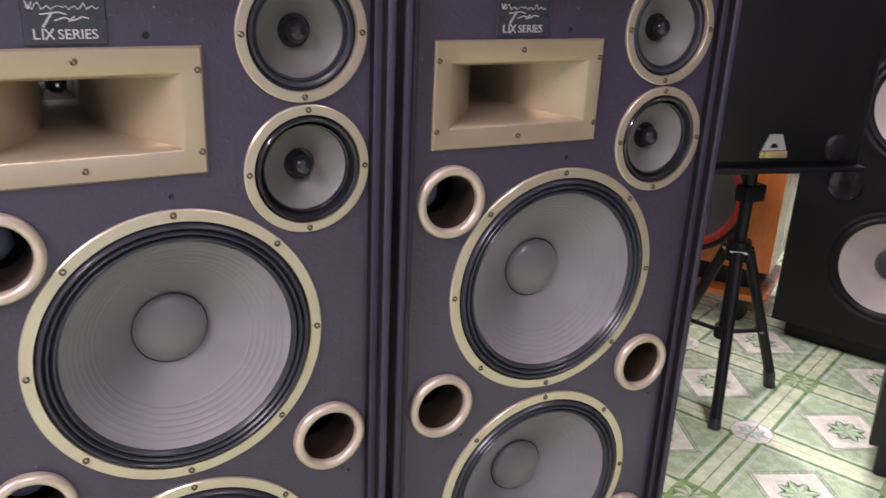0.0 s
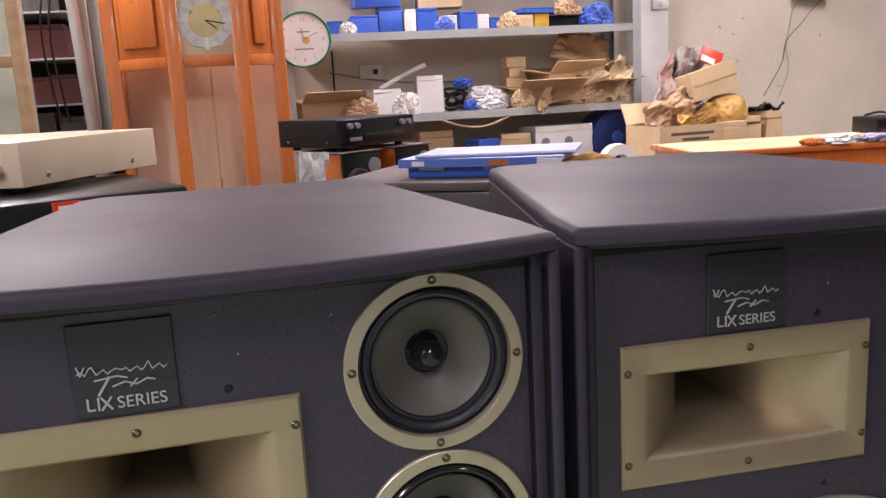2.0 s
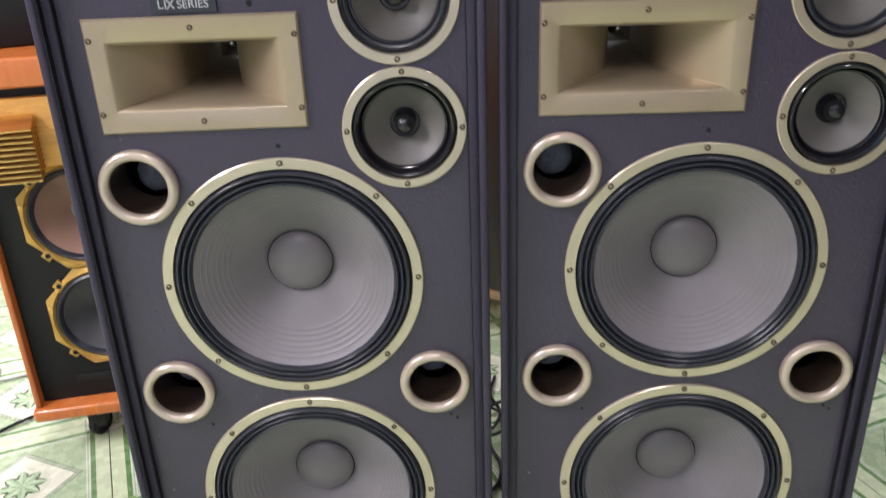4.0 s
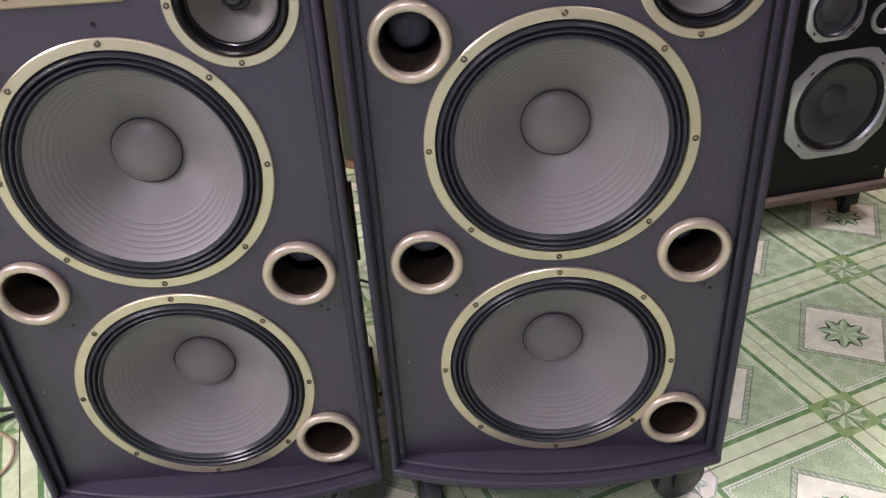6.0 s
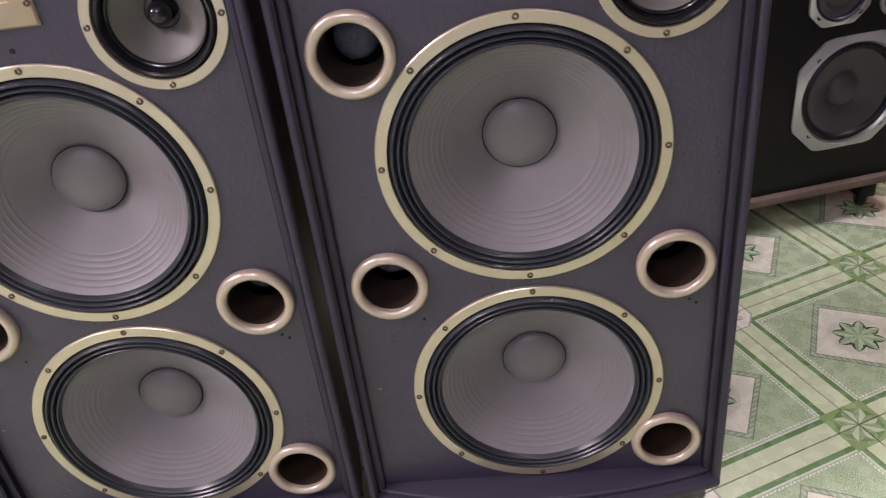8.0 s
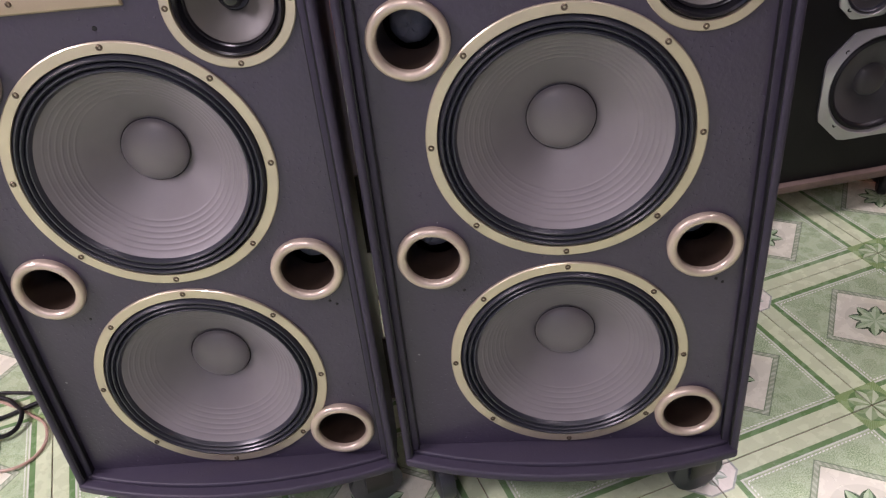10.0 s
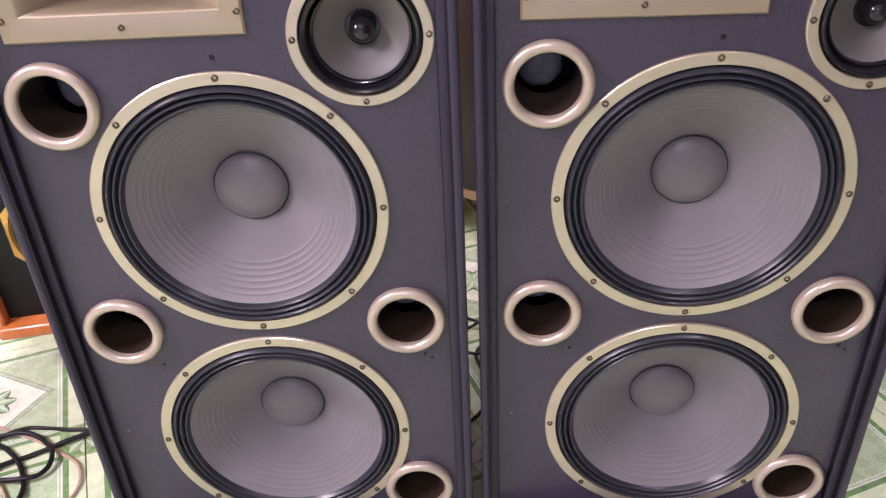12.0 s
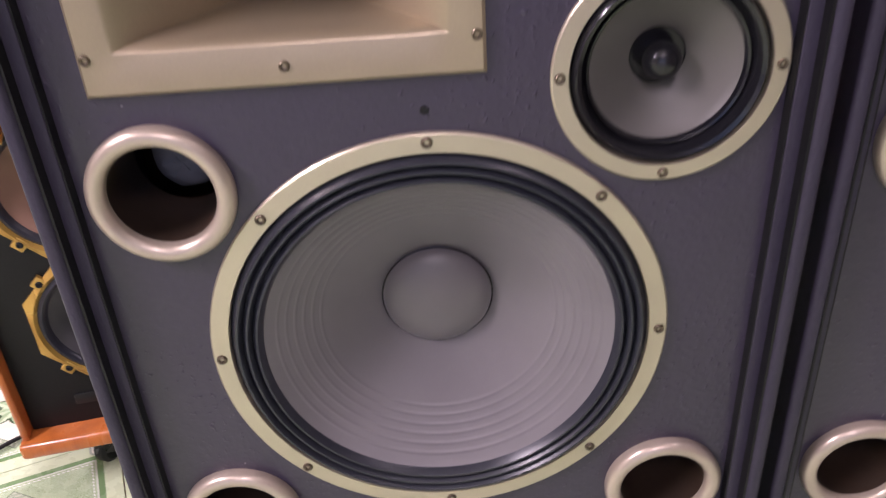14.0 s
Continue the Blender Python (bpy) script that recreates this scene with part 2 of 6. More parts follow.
TUBE_DARK = surface("brown port tube", (0.034, 0.021, 0.013), 0.40, grain=140.0, bump=0.08, depth=0.0005, spread=0.2)
MESH_TRIM = surface("dark woven trim", (0.020, 0.019, 0.026), 0.38, grain=700.0, bump=0.6, depth=0.0014, spread=0.3)
TILE = tile_print("green printed floor tile")
GROUT = surface("brown dirty grout", (0.14, 0.075, 0.045), 0.8, grain=300.0, bump=0.2, spread=0.3)
# For the unseen walls: darker than the north wall to cut bounced light.
DARK_WALL = surface("stained grey wall", (0.26, 0.25, 0.24), 0.85, scale=2.0, grain=50.0, bump=0.2, depth=0.003, spread=0.15)
PLASTER = surface("grey-white bare plaster", (0.68, 0.595, 0.49), 0.8, second=(0.54, 0.475, 0.395), scale=1.8, grain=50.0, bump=0.2, depth=0.003, spread=0.12)
BROWN_WALL = surface("dark brown painted wall", (0.075, 0.052, 0.036), 0.7, scale=2.0, grain=60.0, bump=0.15, depth=0.002, spread=0.15)
CEMENT = surface("pale cement", (0.52, 0.52, 0.51), 0.8, scale=1.2, grain=40.0, bump=0.2, depth=0.003, spread=0.15)
CEILING = surface("white ceiling paint", (0.42, 0.41, 0.40), 0.85, grain=40.0, bump=0.1, spread=0.08)
ORANGE_WOOD = surface("orange lacquered wood", (0.56, 0.165, 0.032), 0.30, second=(0.40, 0.105, 0.020), scale=3.0, grain=70.0, bump=0.06, depth=0.0006, stretch=(9, 9, 0.8), coat=0.35, spread=0.15)
BROWN_WOOD = surface("dark red-brown veneer", (0.016, 0.009, 0.008), 0.45, second=(0.009, 0.006, 0.006), scale=3.0, grain=60.0, bump=0.06, depth=0.0006, stretch=(8, 8, 0.8), coat=0.2, spread=0.15)
PALE_WOOD = surface("pale rough wood", (0.46, 0.30, 0.16), 0.6, second=(0.33, 0.20, 0.11), scale=3.0, grain=60.0, bump=0.15, depth=0.001, stretch=(1, 8, 8), spread=0.2)
OLD_WOOD = surface("worn grey-brown plank", (0.17, 0.115, 0.09), 0.65, second=(0.09, 0.06, 0.05), scale=6.0, grain=60.0, bump=0.3, depth=0.001, stretch=(1, 6, 6), spread=0.25)
BLACK_VENEER = surface("black vinyl veneer", (0.0055, 0.005, 0.006), 0.42, grain=200.0, bump=0.15, depth=0.0006, spread=0.2, spec=0.3)
SILVER_FRAME = surface("cast silver frame", (0.55, 0.55, 0.56), 0.32, 0.6, grain=400.0, bump=0.08, depth=0.0004, spread=0.12)
YELLOW_GOLD = surface("yellow gold frame", (0.60, 0.36, 0.08), 0.3, 0.5, grain=300.0, bump=0.06, depth=0.0004, spread=0.12)
LENS_GILT = surface("polished gilt sheet", (0.85, 0.52, 0.16), 0.2, 0.9, grain=300.0, bump=0.04, depth=0.0004, spread=0.1)
LENS_WOOD = surface("gilt orange lacquer", (0.66, 0.33, 0.07), 0.3, 0.3, grain=70.0, bump=0.05, depth=0.0004, stretch=(1, 6, 6), spread=0.18)
BROWN_CONE = cone_paper("brown paper cone", (0.26, 0.14, 0.09), 0)
DARK_CONE = cone_paper("charcoal cone", (0.055, 0.052, 0.054), 0, 0.42)
WHITE_CONE = cone_paper("cream white cone", (0.52, 0.46, 0.42), 0)
RED_RUBBER = surface("red rubber surround", (0.45, 0.025, 0.015), 0.4, grain=200.0, bump=0.05, spread=0.15)
BEIGE = surface("beige enamel", (0.62, 0.50, 0.35), 0.35, grain=260.0, bump=0.08, depth=0.0004, spread=0.1)
RED_LABEL = surface("red label", (0.62, 0.05, 0.02), 0.4, grain=100.0, bump=0.02, spread=0.1)
CARD = surface("brown cardboard", (0.42, 0.27, 0.15), 0.75, second=(0.34, 0.21, 0.115), grain=90.0, bump=0.15, depth=0.001, spread=0.18)
PALE_CARD = surface("pale cardboard", (0.58, 0.43, 0.25), 0.75, grain=90.0, bump=0.15, depth=0.001, spread=0.15)
BLUE = surface("blue plastic", (0.035, 0.11, 0.50), 0.35, grain=120.0, bump=0.05, spread=0.15)
NAVY = surface("dark blue plastic", (0.012, 0.035, 0.17), 0.4, grain=120.0, bump=0.05, spread=0.15)
LID_BLUE = surface("pale lavender card", (0.40, 0.45, 0.66), 0.45, grain=120.0, bump=0.08, spread=0.15)
PALE_BLUE = surface("pale blue lid plastic", (0.09, 0.17, 0.56), 0.35, grain=120.0, bump=0.05, spread=0.12)
GREY_FILM = surface("greyish plastic film", (0.62, 0.61, 0.59), 0.34, grain=60.0, bump=0.25, depth=0.003, spread=0.2)
CABINET_BACK = surface("grey-green board", (0.33, 0.34, 0.27), 0.7, grain=80.0, bump=0.1, spread=0.15)
VIOLET_FILM = surface("pale violet film", (0.46, 0.42, 0.58), 0.22, grain=60.0, bump=0.4, depth=0.003, spread=0.15)
HAZE_BEIGE = surface("dusty beige board", (0.62, 0.46, 0.35), 0.8, second=(0.52, 0.38, 0.29), scale=5.0, grain=60.0, bump=0.1, stretch=(5, 5, 0.8), spread=0.15)
WHITE = surface("off-white plastic", (0.74, 0.73, 0.70), 0.45, grain=150.0, bump=0.06, spread=0.1)
GREEN = surface("green plastic rim", (0.012, 0.20, 0.10), 0.3, grain=150.0, bump=0.03, spread=0.1)
SHELF_GREY = surface("grey enamelled shelf", (0.40, 0.41, 0.40), 0.45, 0.2, grain=120.0, bump=0.08, spread=0.15)
YELLOW_PAPER = surface("yellow-brown paper", (0.62, 0.37, 0.10), 0.6, grain=90.0, bump=0.15, spread=0.2)
GREEN_LIGHT = blank("green indicator lamp")[0]
GREEN_LIGHT.node_tree.nodes["Principled BSDF"].inputs["Emission Color"].default_value = (0.02, 1.0, 0.3, 1)
GREEN_LIGHT.node_tree.nodes["Principled BSDF"].inputs["Emission Strength"].default_value = 1.5
YELLOW = surface("yellow plastic", (0.72, 0.42, 0.05), 0.45, grain=150.0, bump=0.05, spread=0.12)
PINK_CABLE = surface("pinkish clear cable", (0.45, 0.30, 0.22), 0.3, grain=150.0, bump=0.03, spread=0.15)
DIAL = surface("gilt dial", (0.62, 0.50, 0.24), 0.3, 0.5, grain=150.0, bump=0.05, spread=0.15)
DIAL_PALE = surface("pale gilt plate", (0.74, 0.67, 0.46), 0.4, 0.2, grain=90.0, bump=0.05, spread=0.15)
SILVER_PALE = surface("pale silvered ring", (0.66, 0.66, 0.62), 0.4, 0.3, grain=90.0, bump=0.05, spread=0.15)
BOX_RED = surface("dark red box", (0.10, 0.022, 0.018), 0.5, grain=80.0, bump=0.08, spread=0.25)
DUSTY = surface("dusty dark top", (0.10, 0.08, 0.075), 0.7, grain=120.0, bump=0.1, spread=0.3)
DUSTY_GREY = surface("dusty grey sacking", (0.30, 0.27, 0.25), 0.85, grain=90.0, bump=0.2, spread=0.2)
DUSTY_RED = surface("dusty dull red sacking", (0.26, 0.12, 0.10), 0.8, second=(0.30, 0.25, 0.22), grain=90.0, bump=0.2, spread=0.2)
WADDING = surface("pale grey wadding", (0.26, 0.26, 0.29), 0.9, grain=90.0, bump=0.4, depth=0.002, spread=0.15)
GREY_PLASTIC = surface("grey plastic", (0.22, 0.22, 0.23), 0.45, grain=150.0, bump=0.06, spread=0.15)


def glass(name):
    mat, k, bsdf, coord = blank(name)
    bsdf.inputs["Transmission Weight"].default_value = 1.0
    bsdf.inputs["Roughness"].default_value = 0.04
    bsdf.inputs["Base Color"].default_value = (0.9, 0.92, 0.9, 1)
    bsdf.inputs["IOR"].default_value = 1.1
    return mat


GLASS = glass("cabinet glass")


# ---------- building blocks ----------
def mesh_object(name, bm, material, smooth=True, angle=35):
    me = bpy.data.meshes.new(name)
    bmesh.ops.recalc_face_normals(bm, faces=bm.faces)
    bm.to_mesh(me)
    bm.free()
    for mt in material if isinstance(material, (list, tuple)) else (material,):
        me.materials.append(mt)
    if smooth:
        me.shade_smooth()
        me.set_sharp_from_angle(angle=radians(angle))
    return new(name, me)


def part(name, bm, material, parent, label="", m=None, smooth=True):
    ob = mesh_object(name, bm, material, smooth)
    ob.parent = parent
    if m is not None:
        ob.matrix_basis = m
    return tagged(ob, label)


def again(ob, parent, m):
    """The same piece once more, on the same mesh."""
    o = new(ob.name.split(".")[0], ob.data)
    o.parent = parent
    o.matrix_basis = m
    return o


def thing(name, label, category, m=None, group="", kind=""):
    e = new(name)
    e.empty_display_size = 0.05
    if m is not None:
        e.matrix_basis = m
    return tagged(e, label, category, group, kind)


def box(x0, x1, y0, y1, z0, z1, bevel=0.003, segs=2):
    bm = bmesh.new()
    bmesh.ops.create_cube(bm, size=1)
    bmesh.ops.scale(bm, vec=(x1 - x0, y1 - y0, z1 - z0), verts=bm.verts)
    bmesh.ops.translate(bm, vec=((x0 + x1) / 2, (y0 + y1) / 2, (z0 + z1) / 2), verts=bm.verts)
    if bevel:
        bmesh.ops.bevel(bm, geom=bm.edges[:], offset=bevel, segments=segs, profile=0.5, affect="EDGES")
    return bm


def add(bm, other, m=None):
    """Joins a second bmesh into the first."""
    if m is not None:
        other.transform(m)
    me = bpy.data.meshes.new("join")
    other.to_mesh(me)
    other.free()
    bm.from_mesh(me)
    bpy.data.meshes.remove(me)
    return bm


def lathe(profile, segs=64, close=False):
    """A profile of (radius, y) turned round the y axis; y points away from the viewer."""
    bm = bmesh.new()
    rings = []
    for r, y in profile:
        if r < 1e-6:
            rings.append([bm.verts.new((0, y, 0))])
        else:
            rings.append([bm.verts.new((r * math.cos(2 * math.pi * i / segs), y, r * math.sin(2 * math.pi * i / segs))) for i in range(segs)])
    pairs = list(zip(rings, rings[1:])) + ([(rings[-1], rings[0])] if close else [])
    for a, b in pairs:
        for i in range(segs):
            j = (i + 1) % segs
            if len(a) == 1 and len(b) > 1:
                bm.faces.new((a[0], b[i], b[j]))
            elif len(b) == 1 and len(a) > 1:
                bm.faces.new((a[i], a[j], b[0]))
            elif len(a) > 1:
                bm.faces.new((a[i], a[j], b[j], b[i]))
    return bm


def prism(outline, z0, z1, bevel=0.0, segs=3, upper=False):
    """An outline of (x, y) raised from z0 to z1, its edges rounded."""
    bm = bmesh.new()
    f = bm.faces.new([bm.verts.new((x, y, z0)) for x, y in outline])
    top = bmesh.ops.extrude_face_region(bm, geom=[f])
    bmesh.ops.translate(bm, vec=(0, 0, z1 - z0), verts=[v for v in top["geom"] if isinstance(v, bmesh.types.BMVert)])
    if bevel:
        bmesh.ops.recalc_face_normals(bm, faces=bm.faces)
        sharp = [e for e in bm.edges if len(e.link_faces) == 2 and e.calc_face_angle(0) > 0.6 and not (upper and (z0 + z1) / 2 > max(v.co.z for v in e.verts))]
        bmesh.ops.bevel(bm, geom=sharp, offset=bevel, segments=segs, profile=0.5, affect="EDGES")
    return bm


def plate_with_holes(outer, holes, y0, y1):
    """A board in the x-z plane with holes cut right through, from y0 (front) to y1."""
    bm = bmesh.new()
    edges = []
    for loop in (outer, *holes):
        vs = [bm.verts.new((x, y0, z)) for x, z in loop]
        edges += [bm.edges.new((vs[i], vs[(i + 1) % len(vs)])) for i in range(len(vs))]
    bmesh.ops.triangle_fill(bm, use_beauty=True, use_dissolve=False, edges=edges)
    faces = bm.faces[:]
    back = bmesh.ops.extrude_face_region(bm, geom=faces)
    bmesh.ops.translate(bm, vec=(0, y1 - y0, 0), verts=[v for v in back["geom"] if isinstance(v, bmesh.types.BMVert)])
    return bm


def circle(cx, cz, r, n=48):
    return [(cx + r * math.cos(2 * math.pi * i / n), cz + r * math.sin(2 * math.pi * i / n)) for i in range(n)]


def rod(a, b, r, segs=12, r2=None):
    a, b = Vector(a), Vector(b)
    bm = bmesh.new()
    bmesh.ops.create_cone(bm, cap_ends=True, segments=segs, radius1=r, radius2=r if r2 is None else r2, depth=(b - a).length)
    bm.transform(Matrix.Translation((a + b) / 2) @ (b - a).to_track_quat("Z", "Y").to_matrix().to_4x4())
    return bm


def cable(name, points, radius, material, label, group=""):
    """A lying cable: a smooth curve turned into a mesh of its own."""
    cu = bpy.data.curves.new(name, "CURVE")
    cu.dimensions, cu.bevel_depth, cu.bevel_resolution, cu.resolution_u = "3D", radius, 3, 8
    sp = cu.splines.new("BEZIER")
    sp.bezier_points.add(len(points) - 1)
    for bp, p in zip(sp.bezier_points, points):
        bp.co = p
        bp.handle_left_type = bp.handle_right_type = "AUTO"
    tmp = new(name, cu)
    me = bpy.data.meshes.new_from_object(tmp.evaluated_get(bpy.context.evaluated_depsgraph_get()))
    bpy.data.objects.remove(tmp)
    me.materials.clear()
    me.materials.append(material)
    me.shade_smooth()
    return tagged(new(name, me), label, "cable", group)


def jitter(bm, amount, seed):
    rng = random.Random(seed)
    for v in bm.verts:
        v.co += Vector([rng.uniform(-amount, amount) for _ in range(3)])
    return bm


def screw_mesh(r=0.0046):
    """Pan head with a hexagonal socket, axis along y, head towards -y."""
    bm = lathe([(0, 0.0004), (r * 0.30, 0.0004), (r * 0.42, -0.0006), (r * 0.46, -0.0016), (r * 0.72, -0.0020), (r * 0.94, -0.0012), (r * 1.02, 0.0003), (r * 1.04, 0.0012)], 18)
    return add(bm, lathe([(0, 0.0002), (r * 0.5, 0.0002), (r * 0.5, 0.0010)], 10))


def folded(name, label, category, m, w, h, material, seed, fold=0.02, thick=0.004, taper=1.0, bend=0.0, n=16):
    """A bent and creased sheet standing in the x-z plane: torn cardboard, a flattened bag."""
    bm = bmesh.new()
    off = Vector((seed * 2.3, seed * 4.1, seed))
    front, back = [], []
    for j in range(n + 1):
        for i in range(n + 1):
            u, v = i / n - 0.5, j / n - 0.5
            p = Vector((u * 2.2, v * 2.2, 0)) + off
            y = fold * (1.6 * noise.noise(p) - 1.3 * abs(noise.noise(p * 2.1)) + 0.5 * abs(noise.noise(p * 4.7))) + bend * u * u
            edge = 0.05 * noise.noise(p * 3.3)
            x = w * u * (1 + (taper - 1) * (v + 0.5)) * (1 + edge)
            z = h * v * (1 + 0.06 * noise.noise(p * 2.9 + Vector((5, 0, 0))))
            front.append(bm.verts.new((x, y, z)))
            back.append(bm.verts.new((x, y + thick, z)))
    rim = [i for i in range(n)] + [n + (n + 1) * j for j in range(n)] + [(n + 1) * n + n - i for i in range(n)] + [(n + 1) * (n - j) for j in range(n)]
    for j in range(n):
        for i in range(n):
            a = j * (n + 1) + i
            quad = (a, a + 1, a + n + 2, a + n + 1)
            bm.faces.new([front[k] for k in quad])
            bm.faces.new([back[k] for k in reversed(quad)])
    for a, b in zip(rim, rim[1:] + rim[:1]):
        bm.faces.new((front[a], back[a], back[b], front[b]))
    ob = mesh_object(name, bm, material, True, 30)
    ob.matrix_basis = m
    return tagged(ob, label, category)


# ---------- room ----------
def slab(name, x0, x1, y0, y1, z0, z1, material, label, category):
    return tagged(mesh_object(name, box(x0, x1, y0, y1, z0, z1, 0), material, False), label, category, kind="structure")


ROOM = (-3.2, 4.4, -3.4, 3.3, 3.1)
slab("wall_north", ROOM[0], ROOM[1], ROOM[3], ROOM[3] + 0.15, 0, ROOM[4], PLASTER, "bare grey-white plaster wall behind the shelves", "wall")
# unseen wide opening in the south wall and yard, added for daylight in the baffles
front = mesh_object("wall_south", plate_with_holes([(ROOM[0], 0), (ROOM[1], 0), (ROOM[1], ROOM[4]), (ROOM[0], ROOM[4])], [[(-2.1, 0.03), (0.7, 0.03), (0.7, 2.5), (-2.1, 2.5)]], ROOM[2] - 0.15, ROOM[2]), DARK_WALL, False)
tagged(front, "grey plaster wall with an unseen opening added for daylight", "wall", kind="structure")
slab("ground", -60, 60, -80, ROOM[2] - 0.151, -0.16, -0.04, CEMENT, "unseen pale cement yard added outside the opening", "ground")
slab("wall_east", ROOM[1], ROOM[1] + 0.15, ROOM[2], ROOM[3], 0, ROOM[4], DARK_WALL, "unseen grey plaster wall, kept dark to cut bounce", "wall")
slab("wall_west", ROOM[0] - 0.15, ROOM[0], ROOM[2], ROOM[3], 0, ROOM[4], DARK_WALL, "unseen grey plaster wall, kept dark to cut bounce", "wall")
# Unseen wall, added so the right-hand baffle reflects something dark.
slab("wall_inner", 1.95, 2.05, ROOM[2], -0.75, 0, ROOM[4] - 0.001, BROWN_WALL, "unseen dark brown partition added to darken reflections", "wall")
slab("ceiling", ROOM[0], ROOM[1], ROOM[2], ROOM[3], ROOM[4], ROOM[4] + 0.12, CEILING, "plain white ceiling", "ceiling")
floor = slab("floor", ROOM[0], ROOM[1], ROOM[2], ROOM[3], -0.12, -0.0035, GROUT, "green and cream patterned ceramic tile floor", "floor")

# ---------- the two large loudspeakers ----------
W1, W2 = (0.0, 0.757), (0.002, 0.358)
M1, M2 = (0.172, 1.158), (0.1765, 0.9835)
HORN = (-0.0942, 1.069)
PORTS = [(-0.20, 0.914), (-0.20, 0.571), (0.203, 0.571), (0.203, 0.229)]
HALF, BACK_HALF, DEPTH, BOTTOM, TOP = 0.2895, 0.214, 0.600, 0.137, 1.274


def bowed(front, bow, half=HALF, n=20, back=True):
    """Plan of the cabinet: bowed front, sides that draw in towards the back."""
    pts = [(half * (2 * i / n - 1), front - bow * (1 - (2 * i / n - 1) ** 2)) for i in range(n + 1)]
    return pts + [(half - 0.004, 0.06), (BACK_HALF, DEPTH - 0.03), (BACK_HALF - 0.03, DEPTH), (-BACK_HALF + 0.03, DEPTH), (-BACK_HALF, DEPTH - 0.03), (-half + 0.004, 0.06)]


def woofer(cab, c):
    at = pose(c[0], 0, c[1])
    ring = part("woofer_frame", lathe([(0.1758, 0.006), (0.1758, -0.0030), (0.1768, -0.0046), (0.1908, -0.0046), (0.1922, -0.0034), (0.1922, 0.0)], 96), GOLD, cab, "champagne gold woofer ring", at)
    prof = [(0.1762, 0.002), (0.1742, -0.0010), (0.1736, -0.0020)]
    for i in range(3):
        r0 = 0.1735 - i * 0.0080
        prof += [(r0 - 0.0080 * f, -0.0030 - 0.0062 * math.sin(math.pi * f) + 0.0010 * i) for f in (0, 0.2, 0.4, 0.6, 0.8, 1)]
    prof += [(0.1485, 0.0010)]
    part("surround", lathe(prof, 96), RUBBER, ring, "black triple-roll surround")
    cone = [(0.1495, -0.0003)]
    for i in range(150):
        f = (i + 1) / 150
        r = 0.149 - f * (0.149 - 0.050)
        y = 0.0002 + 0.074 * (f ** 0.92)
        for rr in (0.139, 0.132, 0.125, 0.118, 0.111, 0.104):
            y -= 0.00048 * math.exp(-(((r - rr) / 0.0011) ** 2))
        cone.append((r, y))
    cone[-1] = (0.0528, 0.0717)
    cone += [(0.0520, 0.0780), (0.046, 0.0810)]
    part("cone", lathe(cone, 96), CONE, ring)
    part("dust_cap", lathe([(0.0504, 0.0800), (0.0506, 0.0722), (0.0500, 0.0702)] + [(0.0496 * math.cos(a), 0.0697 - 0.018 * math.sin(a)) for a in [i * math.pi / 20 for i in range(10)]] + [(0, 0.0517)], 64), CAP, ring, "domed grey dust cap")
    # Added black ring: draws the cap's dark crease line and rim highlight.
    part("glue_ring", lathe([(0.0506 + 0.0008 * math.cos(a), 0.0705 + 0.0008 * math.sin(a)) for a in [i * math.pi / 4 for i in range(8)]], 64, True), GLOSS_BLACK, ring, "thin glossy black ring drawing the dark crease")
    s = None
    for i in range(8):
        a = math.pi / 2 - i * math.pi / 4
        m = pose(0.185 * math.cos(a), -0.0046, 0.185 * math.sin(a), 0, random.uniform(0, 60), 0)
        s = again(s, ring, m) if s else part("screw", screw_mesh(), BRONZE, ring, "", m)
    return ring


def midrange(cab, c, radius, glossy):
    at = pose(c[0], 0, c[1])
    ring = part("midrange_frame", lathe([(0.0722, 0.005), (0.0722, -0.0030), (0.0732, -0.0045), (0.0845, -0.0045), (0.0858, -0.0034), (0.0858, 0.0)], 72), GOLD, cab, "champagne gold midrange ring", at)
    if glossy:
        prof = [(0.0726, 0.002), (0.0715, 0.003), (0.0700, -0.004), (0.0675, -0.0065), (0.0645, -0.005), (0.0625, 0.002), (0.0605, 0.006), (0.0590, 0.003), (0.0572, 0.004), (0.056, 0.008)]
    else:
        prof = [(0.0726, 0.002), (0.0710, 0.006), (0.0695, 0.006), (0.0675, 0.002), (0.0645, 0.0005), (0.0615, 0.002), (0.0600, 0.006), (0.0590, 0.0045), (0.0572, 0.0045), (0.056, 0.009)]
    part("surround", lathe(prof, 72), GLOSS_BLACK if glossy else RUBBER, ring, "glossy black surround" if glossy else "black rubber surround")
    cone = [(0.0565, 0.0080)] + [(0.0562 - f * 0.0385, 0.0085 + 0.028 * f ** 0.88) for f in [i / 16 for i in range(1, 17)]] + [(0.0165, 0.042)]
    part("cone", lathe(cone, 72), MID_CONE, ring)
    # The flat black ring at the base stands in for shadow round the plug.
    part("phase_plug", lathe([(0.0215, 0.0335), (0.0205, 0.0345), (0.0125, 0.0350), (0.0122, 0.030)] + [(0.0150 * math.cos(a), 0.022 - 0.0150 * math.sin(a)) for a in [i * math.pi / 20 for i in range(-4, 10)]] + [(0, 0.0070)], 40), GLOSS_BLACK, ring, "black bullet phase plug")
    s = None
    for i in range(4):
        a = i * math.pi / 2
        m = pose(radius * math.cos(a), -0.0045, radius * math.sin(a), 0, random.uniform(0, 60), 0)
        s = again(s, ring, m) if s else part("screw", screw_mesh(0.0042), BRONZE, ring, "", m)
    return ring


